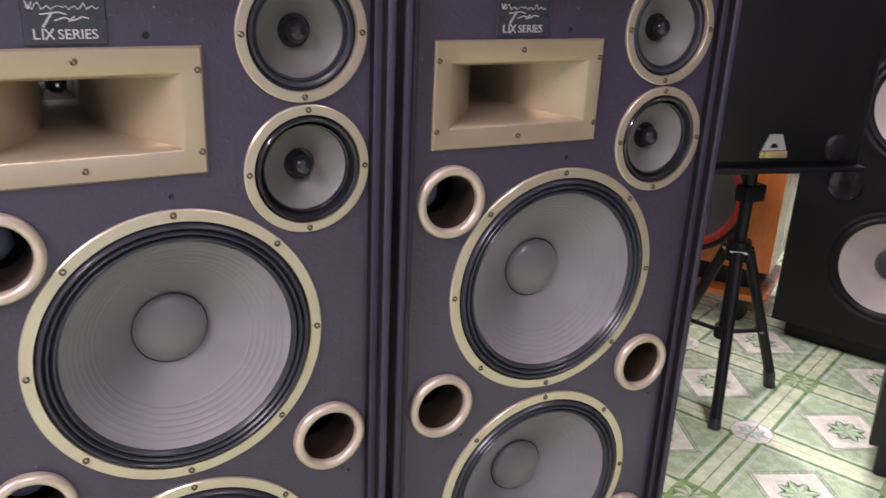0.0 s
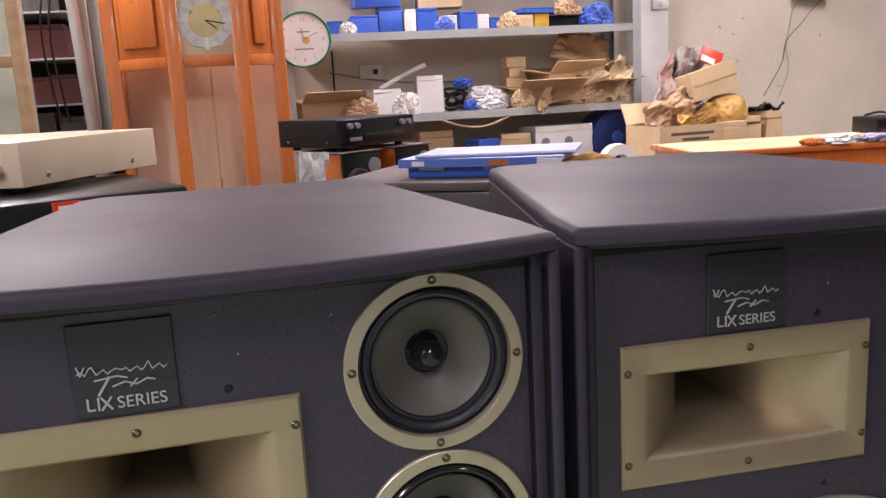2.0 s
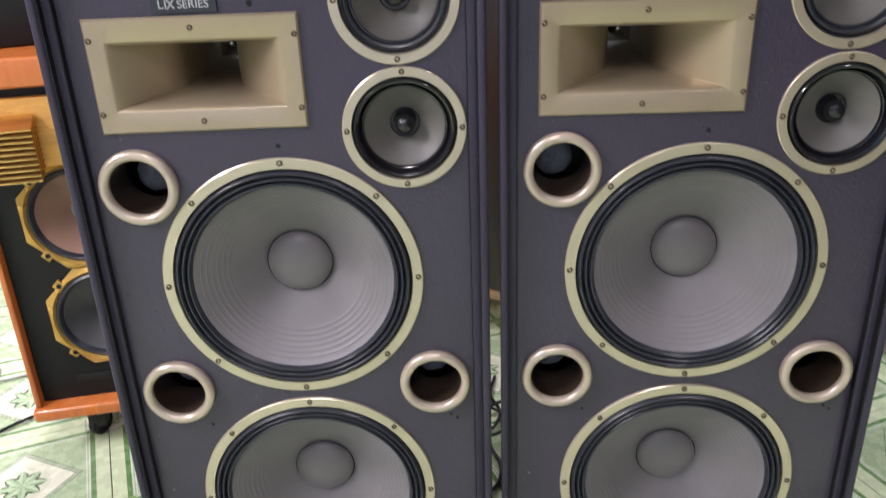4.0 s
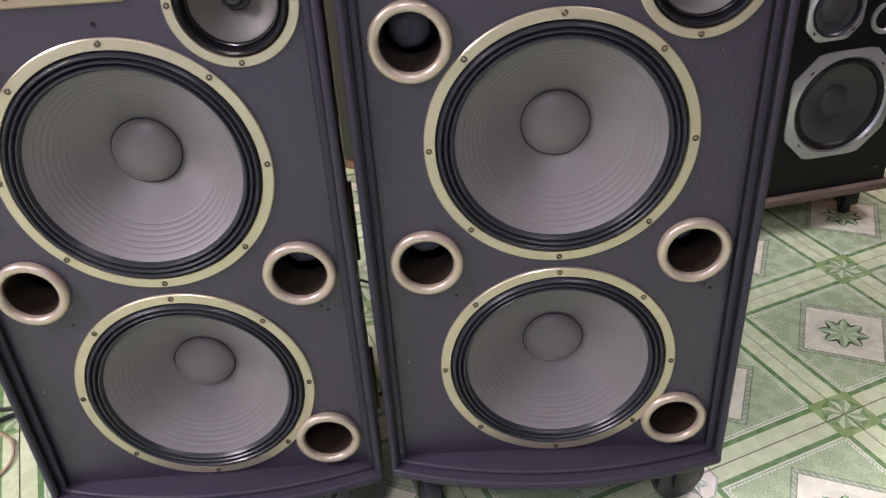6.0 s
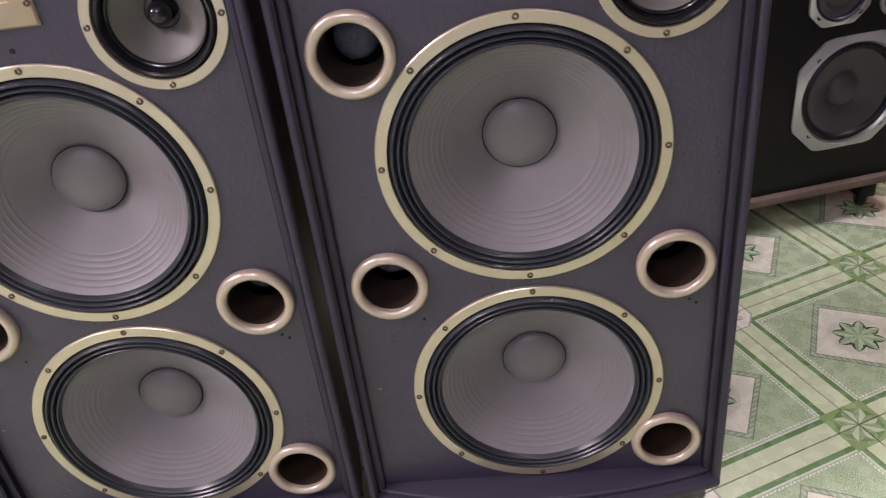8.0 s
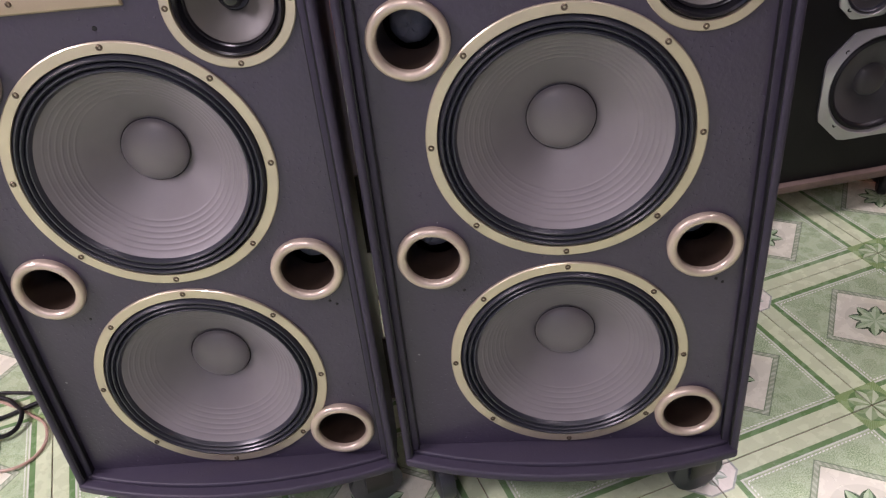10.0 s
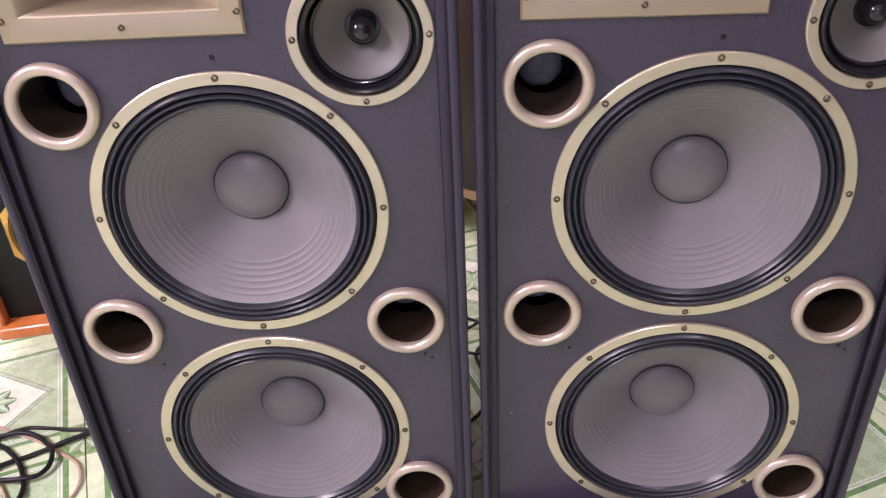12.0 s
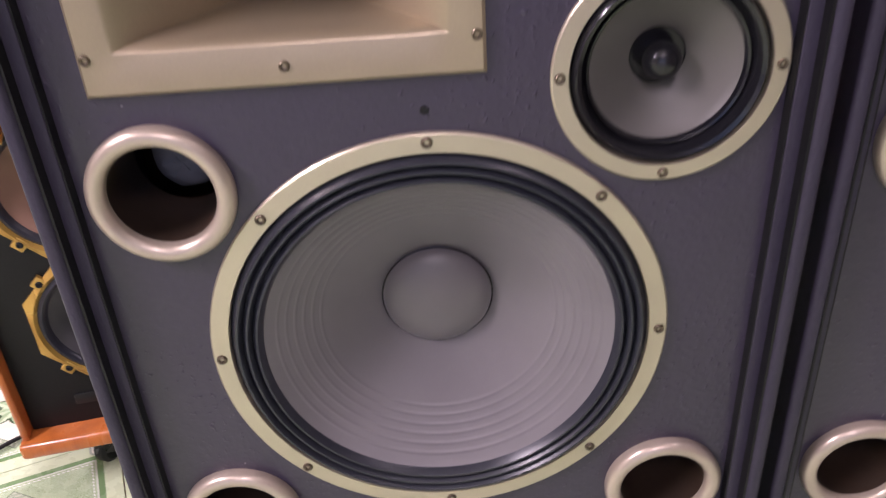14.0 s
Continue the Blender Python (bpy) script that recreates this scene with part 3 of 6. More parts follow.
def horn(cab):
    at = pose(HORN[0], 0, HORN[1])
    hw, hh = 0.1402, 0.0768
    # sections through the mouth, from the flange inwards: half width, half height, y
    cuts = [(hw, hh, 0.0), (hw, hh, -0.003), (hw - 0.0025, hh - 0.0025, -0.0055), (0.1165, 0.0475, -0.0055), (0.1130, 0.0455, -0.0042), (0.1060, 0.0425, 0.0008), (0.0985, 0.0405, 0.008), (0.0780, 0.0385, 0.030), (0.0590, 0.0365, 0.052), (0.0440, 0.0345, 0.072), (0.0360, 0.0330, 0.092), (0.0310, 0.0310, 0.120), (0.0270, 0.0280, 0.155), (0.0240, 0.0245, 0.190), (0.0225, 0.0225, 0.250)]
    bm = bmesh.new()
    loops = []
    n = 10
    for w, h, y in cuts:
        ring = []
        for sx, sz, ex, ez in ((-1, -1, 1, -1), (1, -1, 1, 1), (1, 1, -1, 1), (-1, 1, -1, -1)):
            for i in range(n):
                f = i / n
                ring.append(bm.verts.new((w * (sx + (ex - sx) * f), y, h * (sz + (ez - sz) * f))))
        loops.append(ring)
    for a, b in zip(loops, loops[1:]):
        for i in range(len(a)):
            j = (i + 1) % len(a)
            bm.faces.new((a[i], a[j], b[j], b[i]))
    flange = part("horn_flare", bm, HORN_GOLD, cab, "satin gold rectangular horn", at)
    part("throat", lathe([(0.0, 0.212), (0.006, 0.214), (0.012, 0.222), (0.014, 0.236), (0.034, 0.240)], 32), CHROME, flange, "bright metal driver tip in the throat")
    s = None
    for sx, sz in ((-0.1338, 0.0491), (0.1338, 0.0491), (-0.1338, -0.0491), (0.1338, -0.0491), (0, 0.0621), (0, -0.0621)):
        m = pose(sx, -0.0053, sz, 0, random.uniform(0, 60), 0)
        s = again(s, flange, m) if s else part("screw", screw_mesh(0.0042), BRONZE, flange, "", m)
    return flange


def port(cab, c):
    at = pose(c[0], 0, c[1])
    n = 12
    prof = [(0.0552, 0.0), (0.0557, -0.005)] + [(0.0482 + 0.0075 * math.cos(a), -0.006 - 0.0072 * math.sin(a)) for a in [i * math.pi / n for i in range(1, n)]] + [(0.0408, -0.0045), (0.0407, -0.0025)]
    ring = part("port_ring", lathe(prof, 64), PORT_GOLD, cab, "glossy champagne port ring", at)
    tube = part("port_tube", lathe([(0.0412, -0.0022), (0.0407, -0.0020), (0.0404, 0.004), (0.0402, 0.070), (0.0425, 0.070), (0.0425, 0.02), (0.0425, -0.0015)], 48), TUBE_DARK, ring, "brown port tube")
    pad = jitter(lathe([(0.0, 0.072)] + [(0.030 * math.sin(a), 0.100 - 0.028 * math.cos(a)) for a in (0.3, 0.6, 0.9, 1.2, 1.5, 2.0, 2.5)] + [(0.0, 0.130)], 20), 0.0018, 5)
    bmesh.ops.translate(pad, vec=(-0.004, 0, -0.010), verts=pad.verts)
    part("wadding", pad, WADDING, tube, "pale grey damping wadding")
    part("inner_board", box(-0.08, 0.08, 0.138, 0.144, -0.075, 0.075, 0.001, 1), TUBE_DARK, tube, "dark board behind the port")


def castor(cab, x, y, turn):
    at = pose(x, y, 0, 0, 0, turn)
    b = box(-0.038, 0.038, -0.045, 0.045, 0.128, 0.1365, 0.002)
    for sx in (-1, 1):
        add(b, box(sx * 0.021 - 0.002, sx * 0.021 + 0.002, -0.022, 0.03, 0.045, 0.125, 0.001))
    add(b, box(-0.023, 0.023, -0.026, 0.028, 0.106, 0.125, 0.004))
    fork = part("castor_fork", b, STEEL, cab, "steel castor fork", at)
    wheel = lathe([(0.0, -0.016), (0.038, -0.016), (0.050, -0.013), (0.052, 0.0), (0.050, 0.013), (0.038, 0.016), (0.0, 0.016)], 32)
    part("wheel", wheel, RUBBER, fork, "black rubber castor wheel", pose(0, 0.0, 0.052, 0, 0, 90))
    for sx in (-1, 1):
        for sy in (-1, 1):
            part("bolt", rod((sx * 0.03, sy * 0.035, 0.120), (sx * 0.03, sy * 0.035, 0.130), 0.006, 6), CHROME, fork)


def tower():
    cab = thing("loudspeaker", "large purple-black loudspeaker with gold-ringed drivers, on castors", "loudspeaker", group="pair of large loudspeakers")
    holes = [circle(*W1, 0.176), circle(*W2, 0.176), circle(*M1, 0.074), circle(*M2, 0.074)] + [circle(*p, 0.045, 32) for p in PORTS]
    hx, hz = 0.125, 0.062
    holes.append([(HORN[0] - hx, HORN[1] - hz), (HORN[0] + hx, HORN[1] - hz), (HORN[0] + hx, HORN[1] + hz), (HORN[0] - hx, HORN[1] + hz)])
    inner = 0.2700
    part("baffle", plate_with_holes([(-inner, 0.152), (inner, 0.152), (inner, 1.256), (-inner, 1.256)], holes, 0.0, 0.02), BAFFLE, cab, "rolled purple-black front baffle", smooth=False)
    for sx, nm in ((-1, "side_panel"), (1, "side_panel")):
        o = [(sx * HALF, -0.0268), (sx * (HALF - 0.004), 0.06), (sx * BACK_HALF, DEPTH - 0.03), (sx * (BACK_HALF - 0.018), DEPTH - 0.03), (sx * (HALF - 0.020), 0.06), (sx * (HALF - 0.0125), -0.0268)]
        part(nm, prism(o, BOTTOM + 0.010, TOP - 0.0164, 0.0050, 4), PAINT, cab)
        # Thin black strip over the front of the panel's inner face.
        g = [(sx * 0.2768, -0.0240), (sx * 0.2768, -0.0124), (sx * 0.2748, -0.0124), (sx * 0.2748, -0.0240)]
        part("gasket", prism(g, BOTTOM + 0.026, TOP - 0.032, 0.0), BLACK, cab, "black strip inside the front edge", smooth=False)
        o = [(sx * 0.2762, -0.0120), (sx * 0.2762, -0.0003), (sx * 0.2645, -0.0003), (sx * 0.2645, -0.0120)]
        part("rail", prism(o, BOTTOM + 0.016, TOP - 0.02, 0.0010), PAINT, cab)
        # Second black strip puts shade on the rail's inner face by colour.
        g = [(sx * 0.2644, -0.0112), (sx * 0.2644, -0.0004), (sx * 0.2632, -0.0004), (sx * 0.2632, -0.0112)]
        part("gasket", prism(g, BOTTOM + 0.028, TOP - 0.034, 0.0), BLACK, cab, "", smooth=False)
    o = [(-BACK_HALF + 0.016, DEPTH - 0.032), (BACK_HALF - 0.016, DEPTH - 0.032), (BACK_HALF - 0.03, DEPTH - 0.004), (-BACK_HALF + 0.03, DEPTH - 0.004)]
    part("back_panel", prism(o, BOTTOM + 0.010, TOP - 0.008, 0.002), PAINT, cab)
    part("top_panel", prism(bowed(-0.0270, 0.037), TOP - 0.0165, TOP, 0.0095, 5, True), TOP_PAINT, cab, "bowed textured top panel")
    trim = [(x, y + 0.004) for x, y in bowed(-0.018, 0.036, 0.2735)[:21]] + [(0.2735, 0.0), (-0.2735, 0.0)]
    part("trim", prism(trim, TOP - 0.0235, TOP - 0.0176, 0.0015), MESH_TRIM, cab, "dark woven strip under the top edge")
    # Black strip standing in for the shadow under the bowed trim.
    part("shadow_strip", box(-0.2628, 0.2628, -0.0035, -0.0003, TOP - 0.0345, TOP - 0.0238, 0.0008, 1), BLACK, cab, "black strip in place of the shade below the top edge")
    part("bottom_panel", prism(bowed(-0.0285, 0.046), BOTTOM, BOTTOM + 0.018, 0.005), PAINT, cab, "bowed textured bottom panel")
    ledge = [(x, y) for x, y in bowed(-0.014, 0.040, 0.2735)[:21]] + [(0.2735, 0.012), (-0.2735, 0.012)]
    part("ledge", prism(ledge, BOTTOM + 0.014, BOTTOM + 0.026, 0.004), PAINT, cab, "raised bottom ledge")
    woofer(cab, W1)
    woofer(cab, W2)
    midrange(cab, M1, 0.0786, False)
    midrange(cab, M2, 0.0793, True)
    horn(cab)
    for p in PORTS:
        port(cab, p)
    badge = part("badge", box(-0.0425, 0.0425, -0.003, 0.0, -0.041, 0.041, 0.001, 1), BADGE, cab, "dark glossy badge with silver writing", pose(-0.098, -0.0002, 1.190))
    # the maker's script stands as plain slanted strokes
    def stroke(pts, width):
        bm = bmesh.new()
        for (x0, z0), (x1, z1) in zip(pts, pts[1:]):
            n = math.hypot(x1 - x0, z1 - z0)
            add(bm, box(-width * 0.3, n + width * 0.3, -0.0042, -0.003, -width / 2, width / 2, 0), pose(x0, 0, z0, 0, -math.degrees(math.atan2(z1 - z0, x1 - x0)), 0))
        return bm

    strokes = stroke([(-0.037 + 0.0003 * i * 10, -0.0015 + 0.0022 * math.sin(i * 2.1) + (0.0035 if i in (3, 4, 11, 19) else 0)) for i in range(25)], 0.0008)
    add(strokes, stroke([(-0.037, 0.005), (-0.0345, -0.003), (-0.031, 0.004)], 0.0011))
    part("lettering", strokes, SILVER, badge, "fine silver script strokes", smooth=False)
    emblem = stroke([(-0.022, -0.0215), (-0.012, -0.0065)], 0.0020)
    for pts in ([(-0.024, -0.0085), (-0.006, -0.0062), (0.002, -0.0085)], [(-0.010, -0.0150), (0.0, -0.0118), (0.008, -0.0150)], [(0.004, -0.0165), (0.010, -0.0105)], [(0.009, -0.0150), (0.018, -0.0112), (0.024, -0.0128)]):
        add(emblem, stroke(pts, 0.0013))
    part("emblem", emblem, SILVER, badge, "silver script emblem", smooth=False)
    cu = bpy.data.curves.new("word", "FONT")
    cu.body, cu.size, cu.align_x, cu.extrude = "SERIES", 0.0148, "LEFT", 0.0004
    tmp = new("word", cu)
    me = bpy.data.meshes.new_from_object(tmp.evaluated_get(bpy.context.evaluated_depsgraph_get()))
    bpy.data.objects.remove(tmp)
    me.materials.clear()
    me.materials.append(SILVER)
    word = new("word", me)
    word.parent = badge
    word.matrix_basis = pose(-0.0085, -0.0036, -0.0345, 90, 0, 0)
    bars = stroke([(-0.0315, -0.024), (-0.0315, -0.0338), (-0.0262, -0.0338)], 0.0017)
    for pts in ([(-0.0230, -0.024), (-0.0230, -0.0345)], [(-0.0205, -0.024), (-0.0125, -0.0345)], [(-0.0125, -0.024), (-0.0205, -0.0345)]):
        add(bars, stroke(pts, 0.0017))
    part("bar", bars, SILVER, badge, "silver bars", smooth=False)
    part("plugged_hole", lathe([(0.0, -0.0007), (0.0034, -0.0007), (0.0044, 0.0006)], 12), BLACK, cab, "small black plugged hole", pose(-0.015, -0.0003, 1.158))
    for x, z in ((-0.158, 0.505), (0.226, 0.505), (0.236, 0.498)):
        part("chip", lathe([(0.0, -0.0006), (0.0020, -0.0006), (0.0026, 0.0004)], 8), BLACK, cab, "small dark chip in the paint", pose(x, -0.0003, z))
    part("plugged_hole", lathe([(0.0, -0.0007), (0.0030, -0.0007), (0.0038, 0.0006)], 12), BLACK, cab, "small black plugged hole", pose(0.0, -0.0003, 0.9655))
    for x, y, turn in ((-0.235, 0.03, 20), (0.235, 0.03, -70), (-0.17, 0.49, 40), (0.17, 0.49, 130)):
        castor(cab, x, y, turn)
    return cab


speaker_a = tower()
speaker_b = copy_thing(speaker_a, pose(0.5953, -0.0072, 0, 0, 0, -2.89))

# ---------- other loudspeakers ----------
def driver(parent, c, r_frame, r_cone, frame_mat, roll_mat, cone_mat, cap_mat, label, octagon=True, cap=0.25, square=1.0, deep=0.33, ears=0.0):
    """A bought-in driver: eight-sided or round cast frame, surround, cone, cap and screws, set in the x-z plane."""
    at = pose(c[0], c[1], c[2])
    bm = bmesh.new()
    loops = []
    for rr, y in ((r_frame, 0.0), (r_frame, -0.006), (r_cone * 1.10, -0.009), (r_cone * 1.05, -0.012), (r_cone, -0.006), (r_cone * 0.99, 0.01)):
        ring = []
        for i in range(48):
            a = 2 * math.pi * i / 48 + math.pi / 8
            ca, sa = abs(math.cos(a)), abs(math.sin(a))
            q = min(1.0 / max(ca, sa), square * math.sqrt(2) / (ca + sa)) if octagon and rr == r_frame else 1.0
            ring.append(bm.verts.new((rr * q * math.cos(a), y, rr * q * math.sin(a))))
        loops.append(ring)
    for p, q in zip(loops, loops[1:]):
        for i in range(48):
            j = (i + 1) % 48
            bm.faces.new((p[i], p[j], q[j], q[i]))
    fr = part("driver_frame", bm, frame_mat, parent, label, at)
    part("surround", lathe([(r_cone * 1.0, -0.006)] + [(r_cone * (1.0 - 0.13 * f), -0.004 - 0.008 * math.sin(math.pi * f)) for f in (0.1, 0.3, 0.5, 0.7, 0.9)] + [(r_cone * 0.86, 0.0)], 48), roll_mat, fr)
    part("cone", lathe([(r_cone * 0.87, -0.001), (r_cone * 0.6, r_cone * deep * 0.5), (r_cone * cap, r_cone * deep), (r_cone * cap * 0.9, r_cone * (deep + 0.03))], 48), cone_mat, fr)
    rc, yc = r_cone * cap, r_cone * (deep - 0.01)
    part("dust_cap", lathe([(rc * 1.02, yc + 0.015 * r_cone)] + [(rc * math.cos(a), yc - rc * 0.45 * math.sin(a)) for a in (0.2, 0.6, 1.0, 1.3)] + [(0, yc - rc * 0.45)], 32), cap_mat, fr)
    s, pad = None, None
    for i in range(4):
        a = math.pi / 4 + i * math.pi / 2
        q = 0.5 * (r_frame * 0.93 + r_cone * 1.10) if not ears else r_frame * 0.99
        if ears:
            m = pose(q * math.cos(a), 0, q * math.sin(a), 0, -math.degrees(a), 0)
            pad = again(pad, fr, m) if pad else part("ear", box(-ears, ears, -0.0105, 0.0, -ears, ears, 0.002), frame_mat, fr, "screw ear of the frame", m)
        m = pose(q * math.cos(a), -0.0108 if ears else -0.0078, q * math.sin(a))
        s = again(s, fr, m) if s else part("screw", screw_mesh(0.0062), BLACK, fr, "", m)
    return fr


def boards(parent, material, x0, x1, y0, y1, z0, z1, holes, t=0.018, label=""):
    """A cabinet of boards with round holes (x, z, radius) through its front."""
    part("front_board", plate_with_holes([(x0, z0), (x1, z0), (x1, z1), (x0, z1)], [circle(x, z, r, 48) for x, z, r in holes], y0, y0 + t), material, parent, label, smooth=False)
    for nm, a in (("side_board", (x0, x0 + t, y0 + t, y1, z0, z1)), ("side_board", (x1 - t, x1, y0 + t, y1, z0, z1)), ("bottom_board", (x0 + t, x1 - t, y0 + t, y1, z0, z0 + t)), ("top_board", (x0 + t, x1 - t, y0 + t, y1, z1 - t, z1)), ("back_board", (x0 + t, x1 - t, y1 - t, y1, z0 + t, z1 - t))):
        part(nm, box(*a, 0.0012, 1), material, parent, "", smooth=False)


def dolly(name, label, w0, w1, d0, d1, z, m, wheel_r=0.035, plank=OLD_WOOD):
    d = thing(name, label, "dolly", m)
    part("plank", box(w0, w1, d0, d1, z - 0.022, z, 0.003), plank, d)
    for x in (w0 + 0.09, w1 - 0.09):
        for y in (d0 + 0.06, d1 - 0.07):
            f = part("castor_fork", box(x - 0.022, x + 0.022, y - 0.03, y + 0.03, wheel_r, z - 0.0225, 0.004), STEEL, d, "rusty castor fork")
            part("wheel", lathe([(0, -0.014), (wheel_r * 0.8, -0.014), (wheel_r, -0.008), (wheel_r, 0.008), (wheel_r * 0.8, 0.014), (0, 0.014)], 24), BLACK, f, "black castor wheel", pose(x, y, wheel_r, 0, 0, 60))
    return d


# black loudspeaker with silver frames, on a plank dolly
S_AT = pose(1.30, 0.885, 0, 0, 0, 9.6)
dolly("plank_dolly", "worn wooden plank dolly on small castors", -0.41, 0.40, -0.02, 0.36, 0.115, S_AT)
spk = thing("black_loudspeaker", "black vinyl loudspeaker with silver eight-sided frames on a plank dolly", "loudspeaker", S_AT @ pose(0, 0, 0.1155))
boards(spk, BLACK_VENEER, -0.395, 0.385, 0.0, 0.34, 0.0, 0.80, [(-0.203, 0.250, 0.123), (0.190, 0.250, 0.123), (0.128, 0.505, 0.062)])
for cx in (-0.203, 0.190):
    driver(spk, (cx, -0.001, 0.250), 0.146, 0.126, SILVER_FRAME, BLACK, DARK_CONE, DARK_CONE, "silver eight-sided woofer frame", cap=0.34, square=1.08, deep=0.2)
driver(spk, (0.128, -0.001, 0.505), 0.077, 0.065, SILVER_FRAME, RUBBER, DARK_CONE, DARK_CONE, "silver eight-sided midrange frame", square=1.08, cap=0.6, deep=0.15)
part("port_ring", lathe([(0.040, 0.0), (0.040, -0.006), (0.031, -0.007), (0.028, -0.002), (0.027, 0.0)], 40), SILVER_FRAME, spk, "silver port ring", pose(0.272, -0.0005, 0.468))
part("port_mouth", lathe([(0.0275, -0.0015), (0.0, -0.0015)], 32), BLACK, spk, "", pose(0.272, -0.0005, 0.468))
for x, z in ((-0.335, 0.045), (0.345, 0.045), (-0.25, 0.055)):
    part("plug", lathe([(0.0, -0.002), (0.008, -0.002), (0.011, 0.0)], 16), GLOSS_BLACK, spk, "", pose(x, -0.0005, z))

# orange wooden loudspeaker with a red surround
R_AT = pose(2.02, 1.03, 0, 0, 0, -60)
dolly("wooden_dolly", "orange wooden dolly board on castors", -0.31, 0.29, -0.005, 0.40, 0.125, R_AT, plank=ORANGE_WOOD)
orange = thing("orange_loudspeaker", "orange lacquered wooden loudspeaker with a red woofer surround", "loudspeaker", R_AT @ pose(0, 0, 0.1255))
part("plinth", box(-0.27, 0.25, 0.07, 0.34, 0.0, 0.093, 0.003), BLACK, orange, "dark recessed plinth")
boards(orange, ORANGE_WOOD, -0.305, 0.285, 0.0, 0.40, 0.0935, 0.95, [(-0.03, 0.33, 0.188)])
driver(orange, (-0.03, -0.001, 0.33), 0.205, 0.192, BLACK, RED_RUBBER, DARK_CONE, DARK_CONE, "black woofer frame", octagon=False)

# black loudspeaker with pale cones
K_AT = pose(2.28, 0.53, 0, 0, 0, -67)
pale = thing("pale_cone_loudspeaker", "black loudspeaker with large cream-white cones", "loudspeaker", K_AT)
part("plinth", box(-0.20, 0.55, 0.03, 0.42, 0.0, 0.06, 0.003), BLACK, pale)
boards(pale, BLACK_VENEER, -0.245, 0.60, 0.0, 0.45, 0.0605, 1.15, [(0.082, 0.337, 0.172), (0.085, 0.86, 0.172)])
driver(pale, (0.082, -0.001, 0.337), 0.182, 0.176, BLACK, BLACK, WHITE_CONE, DARK_CONE, "black woofer frame", octagon=False, cap=0.3)
part("port_mouth", lathe([(0.0, -0.002), (0.045, -0.002), (0.052, -0.006), (0.056, 0.0)], 32), GLOSS_BLACK, pale, "black port mouth", pose(-0.10, -0.0005, 0.585))
driver(pale, (0.085, -0.001, 0.86), 0.182, 0.176, BLACK, BLACK, WHITE_CONE, DARK_CONE, "black woofer frame", octagon=False, cap=0.3)

# low dark cabinet near the right
low = thing("low_black_cabinet", "low dark loudspeaker cabinet on small castors", "loudspeaker", pose(1.70, 0.04, 0, 0, 0, -60))
part("body", box(0.0, 0.45, 0.0, 0.4, 0.1, 0.62, 0.006), BLACK_VENEER, low)
for x, y in ((0.05, 0.05), (0.40, 0.05), (0.05, 0.35), (0.40, 0.35)):
    part("castor", box(x - 0.025, x + 0.025, y - 0.02, y + 0.02, 0.0, 0.0995, 0.01), BLACK, low)

# loudspeaker on a tripod
FEET = [(1.528, 0.383), (1.640, 0.733), (1.873, 0.485)]
PX, PY = 1.680, 0.534
tri = thing("tripod_stand", "black folding tripod stand with rubber feet", "stand", pose(0, 0, 0))
part("pole", rod((PX, PY, 0.20), (PX, PY, 0.735), 0.018, 20), BLACK, tri)
part("collar", rod((PX, PY, 0.44), (PX, PY, 0.50), 0.034, 20), BLACK, tri, "black plastic collar")
part("clamp", box(PX - 0.03, PX + 0.05, PY - 0.022, PY + 0.022, 0.615, 0.665, 0.006), BLACK, tri, "black clamp with a knob")
part("lower_collar", rod((PX, PY, 0.19), (PX, PY, 0.225), 0.028, 20), BLACK, tri)
for fx, fy in FEET:
    d = Vector((fx - PX, fy - PY, 0)).normalized()
    leg = part("leg", rod((PX + d.x * 0.035, PY + d.y * 0.035, 0.47), (fx, fy, 0.03), 0.016, 16), BLACK, tri)
    part("rubber_foot", rod((fx - d.x * 0.012, fy - d.y * 0.012, 0.055), (fx + d.x * 0.002, fy + d.y * 0.002, 0.001), 0.0172, 16, 0.0188), RUBBER, leg, "black rubber foot")
    mid = Vector((PX + (fx - PX) * 0.62, PY + (fy - PY) * 0.62, 0.20))
    part("strut", rod((PX + d.x * 0.025, PY + d.y * 0.025, 0.205), mid, 0.007, 10), BLACK, tri)
    for z in (0.47,):
        part("bolt", rod((PX + d.x * 0.03 - d.y * 0.024, PY + d.y * 0.03 + d.x * 0.024, z), (PX + d.x * 0.03 + d.y * 0.024, PY + d.y * 0.03 - d.x * 0.024, z), 0.005, 10), CHROME, tri, "bright bolt")
    part("bolt", rod(mid - Vector((-d.y, d.x, 0)) * 0.018, mid + Vector((-d.y, d.x, 0)) * 0.018, 0.005, 10), CHROME, tri, "bright bolt")

pa = thing("stand_loudspeaker", "black plastic loudspeaker with a metal grille on a tripod", "loudspeaker", pose(1.66, 0.415, 0.736, 0, 0, -16))
o = [(-0.265, 0.0), (0.228, 0.0), (0.228, 0.14), (0.12, 0.36), (-0.16, 0.36), (-0.265, 0.14)]
part("body", prism(o, 0.0, 0.63, 0.012), BLACK, pa)
part("grille", prism([(-0.248, -0.010), (-0.215, -0.018), (0.175, -0.018), (0.208, -0.010), (0.208, -0.0005), (-0.248, -0.0005)], 0.03, 0.60, 0.004), BLACK_VENEER, pa, "black perforated grille")
part("badge", box(-0.098, -0.018, -0.023, -0.0185, 0.042, 0.060, 0.001), DIAL, pa, "pale gold maker plate")
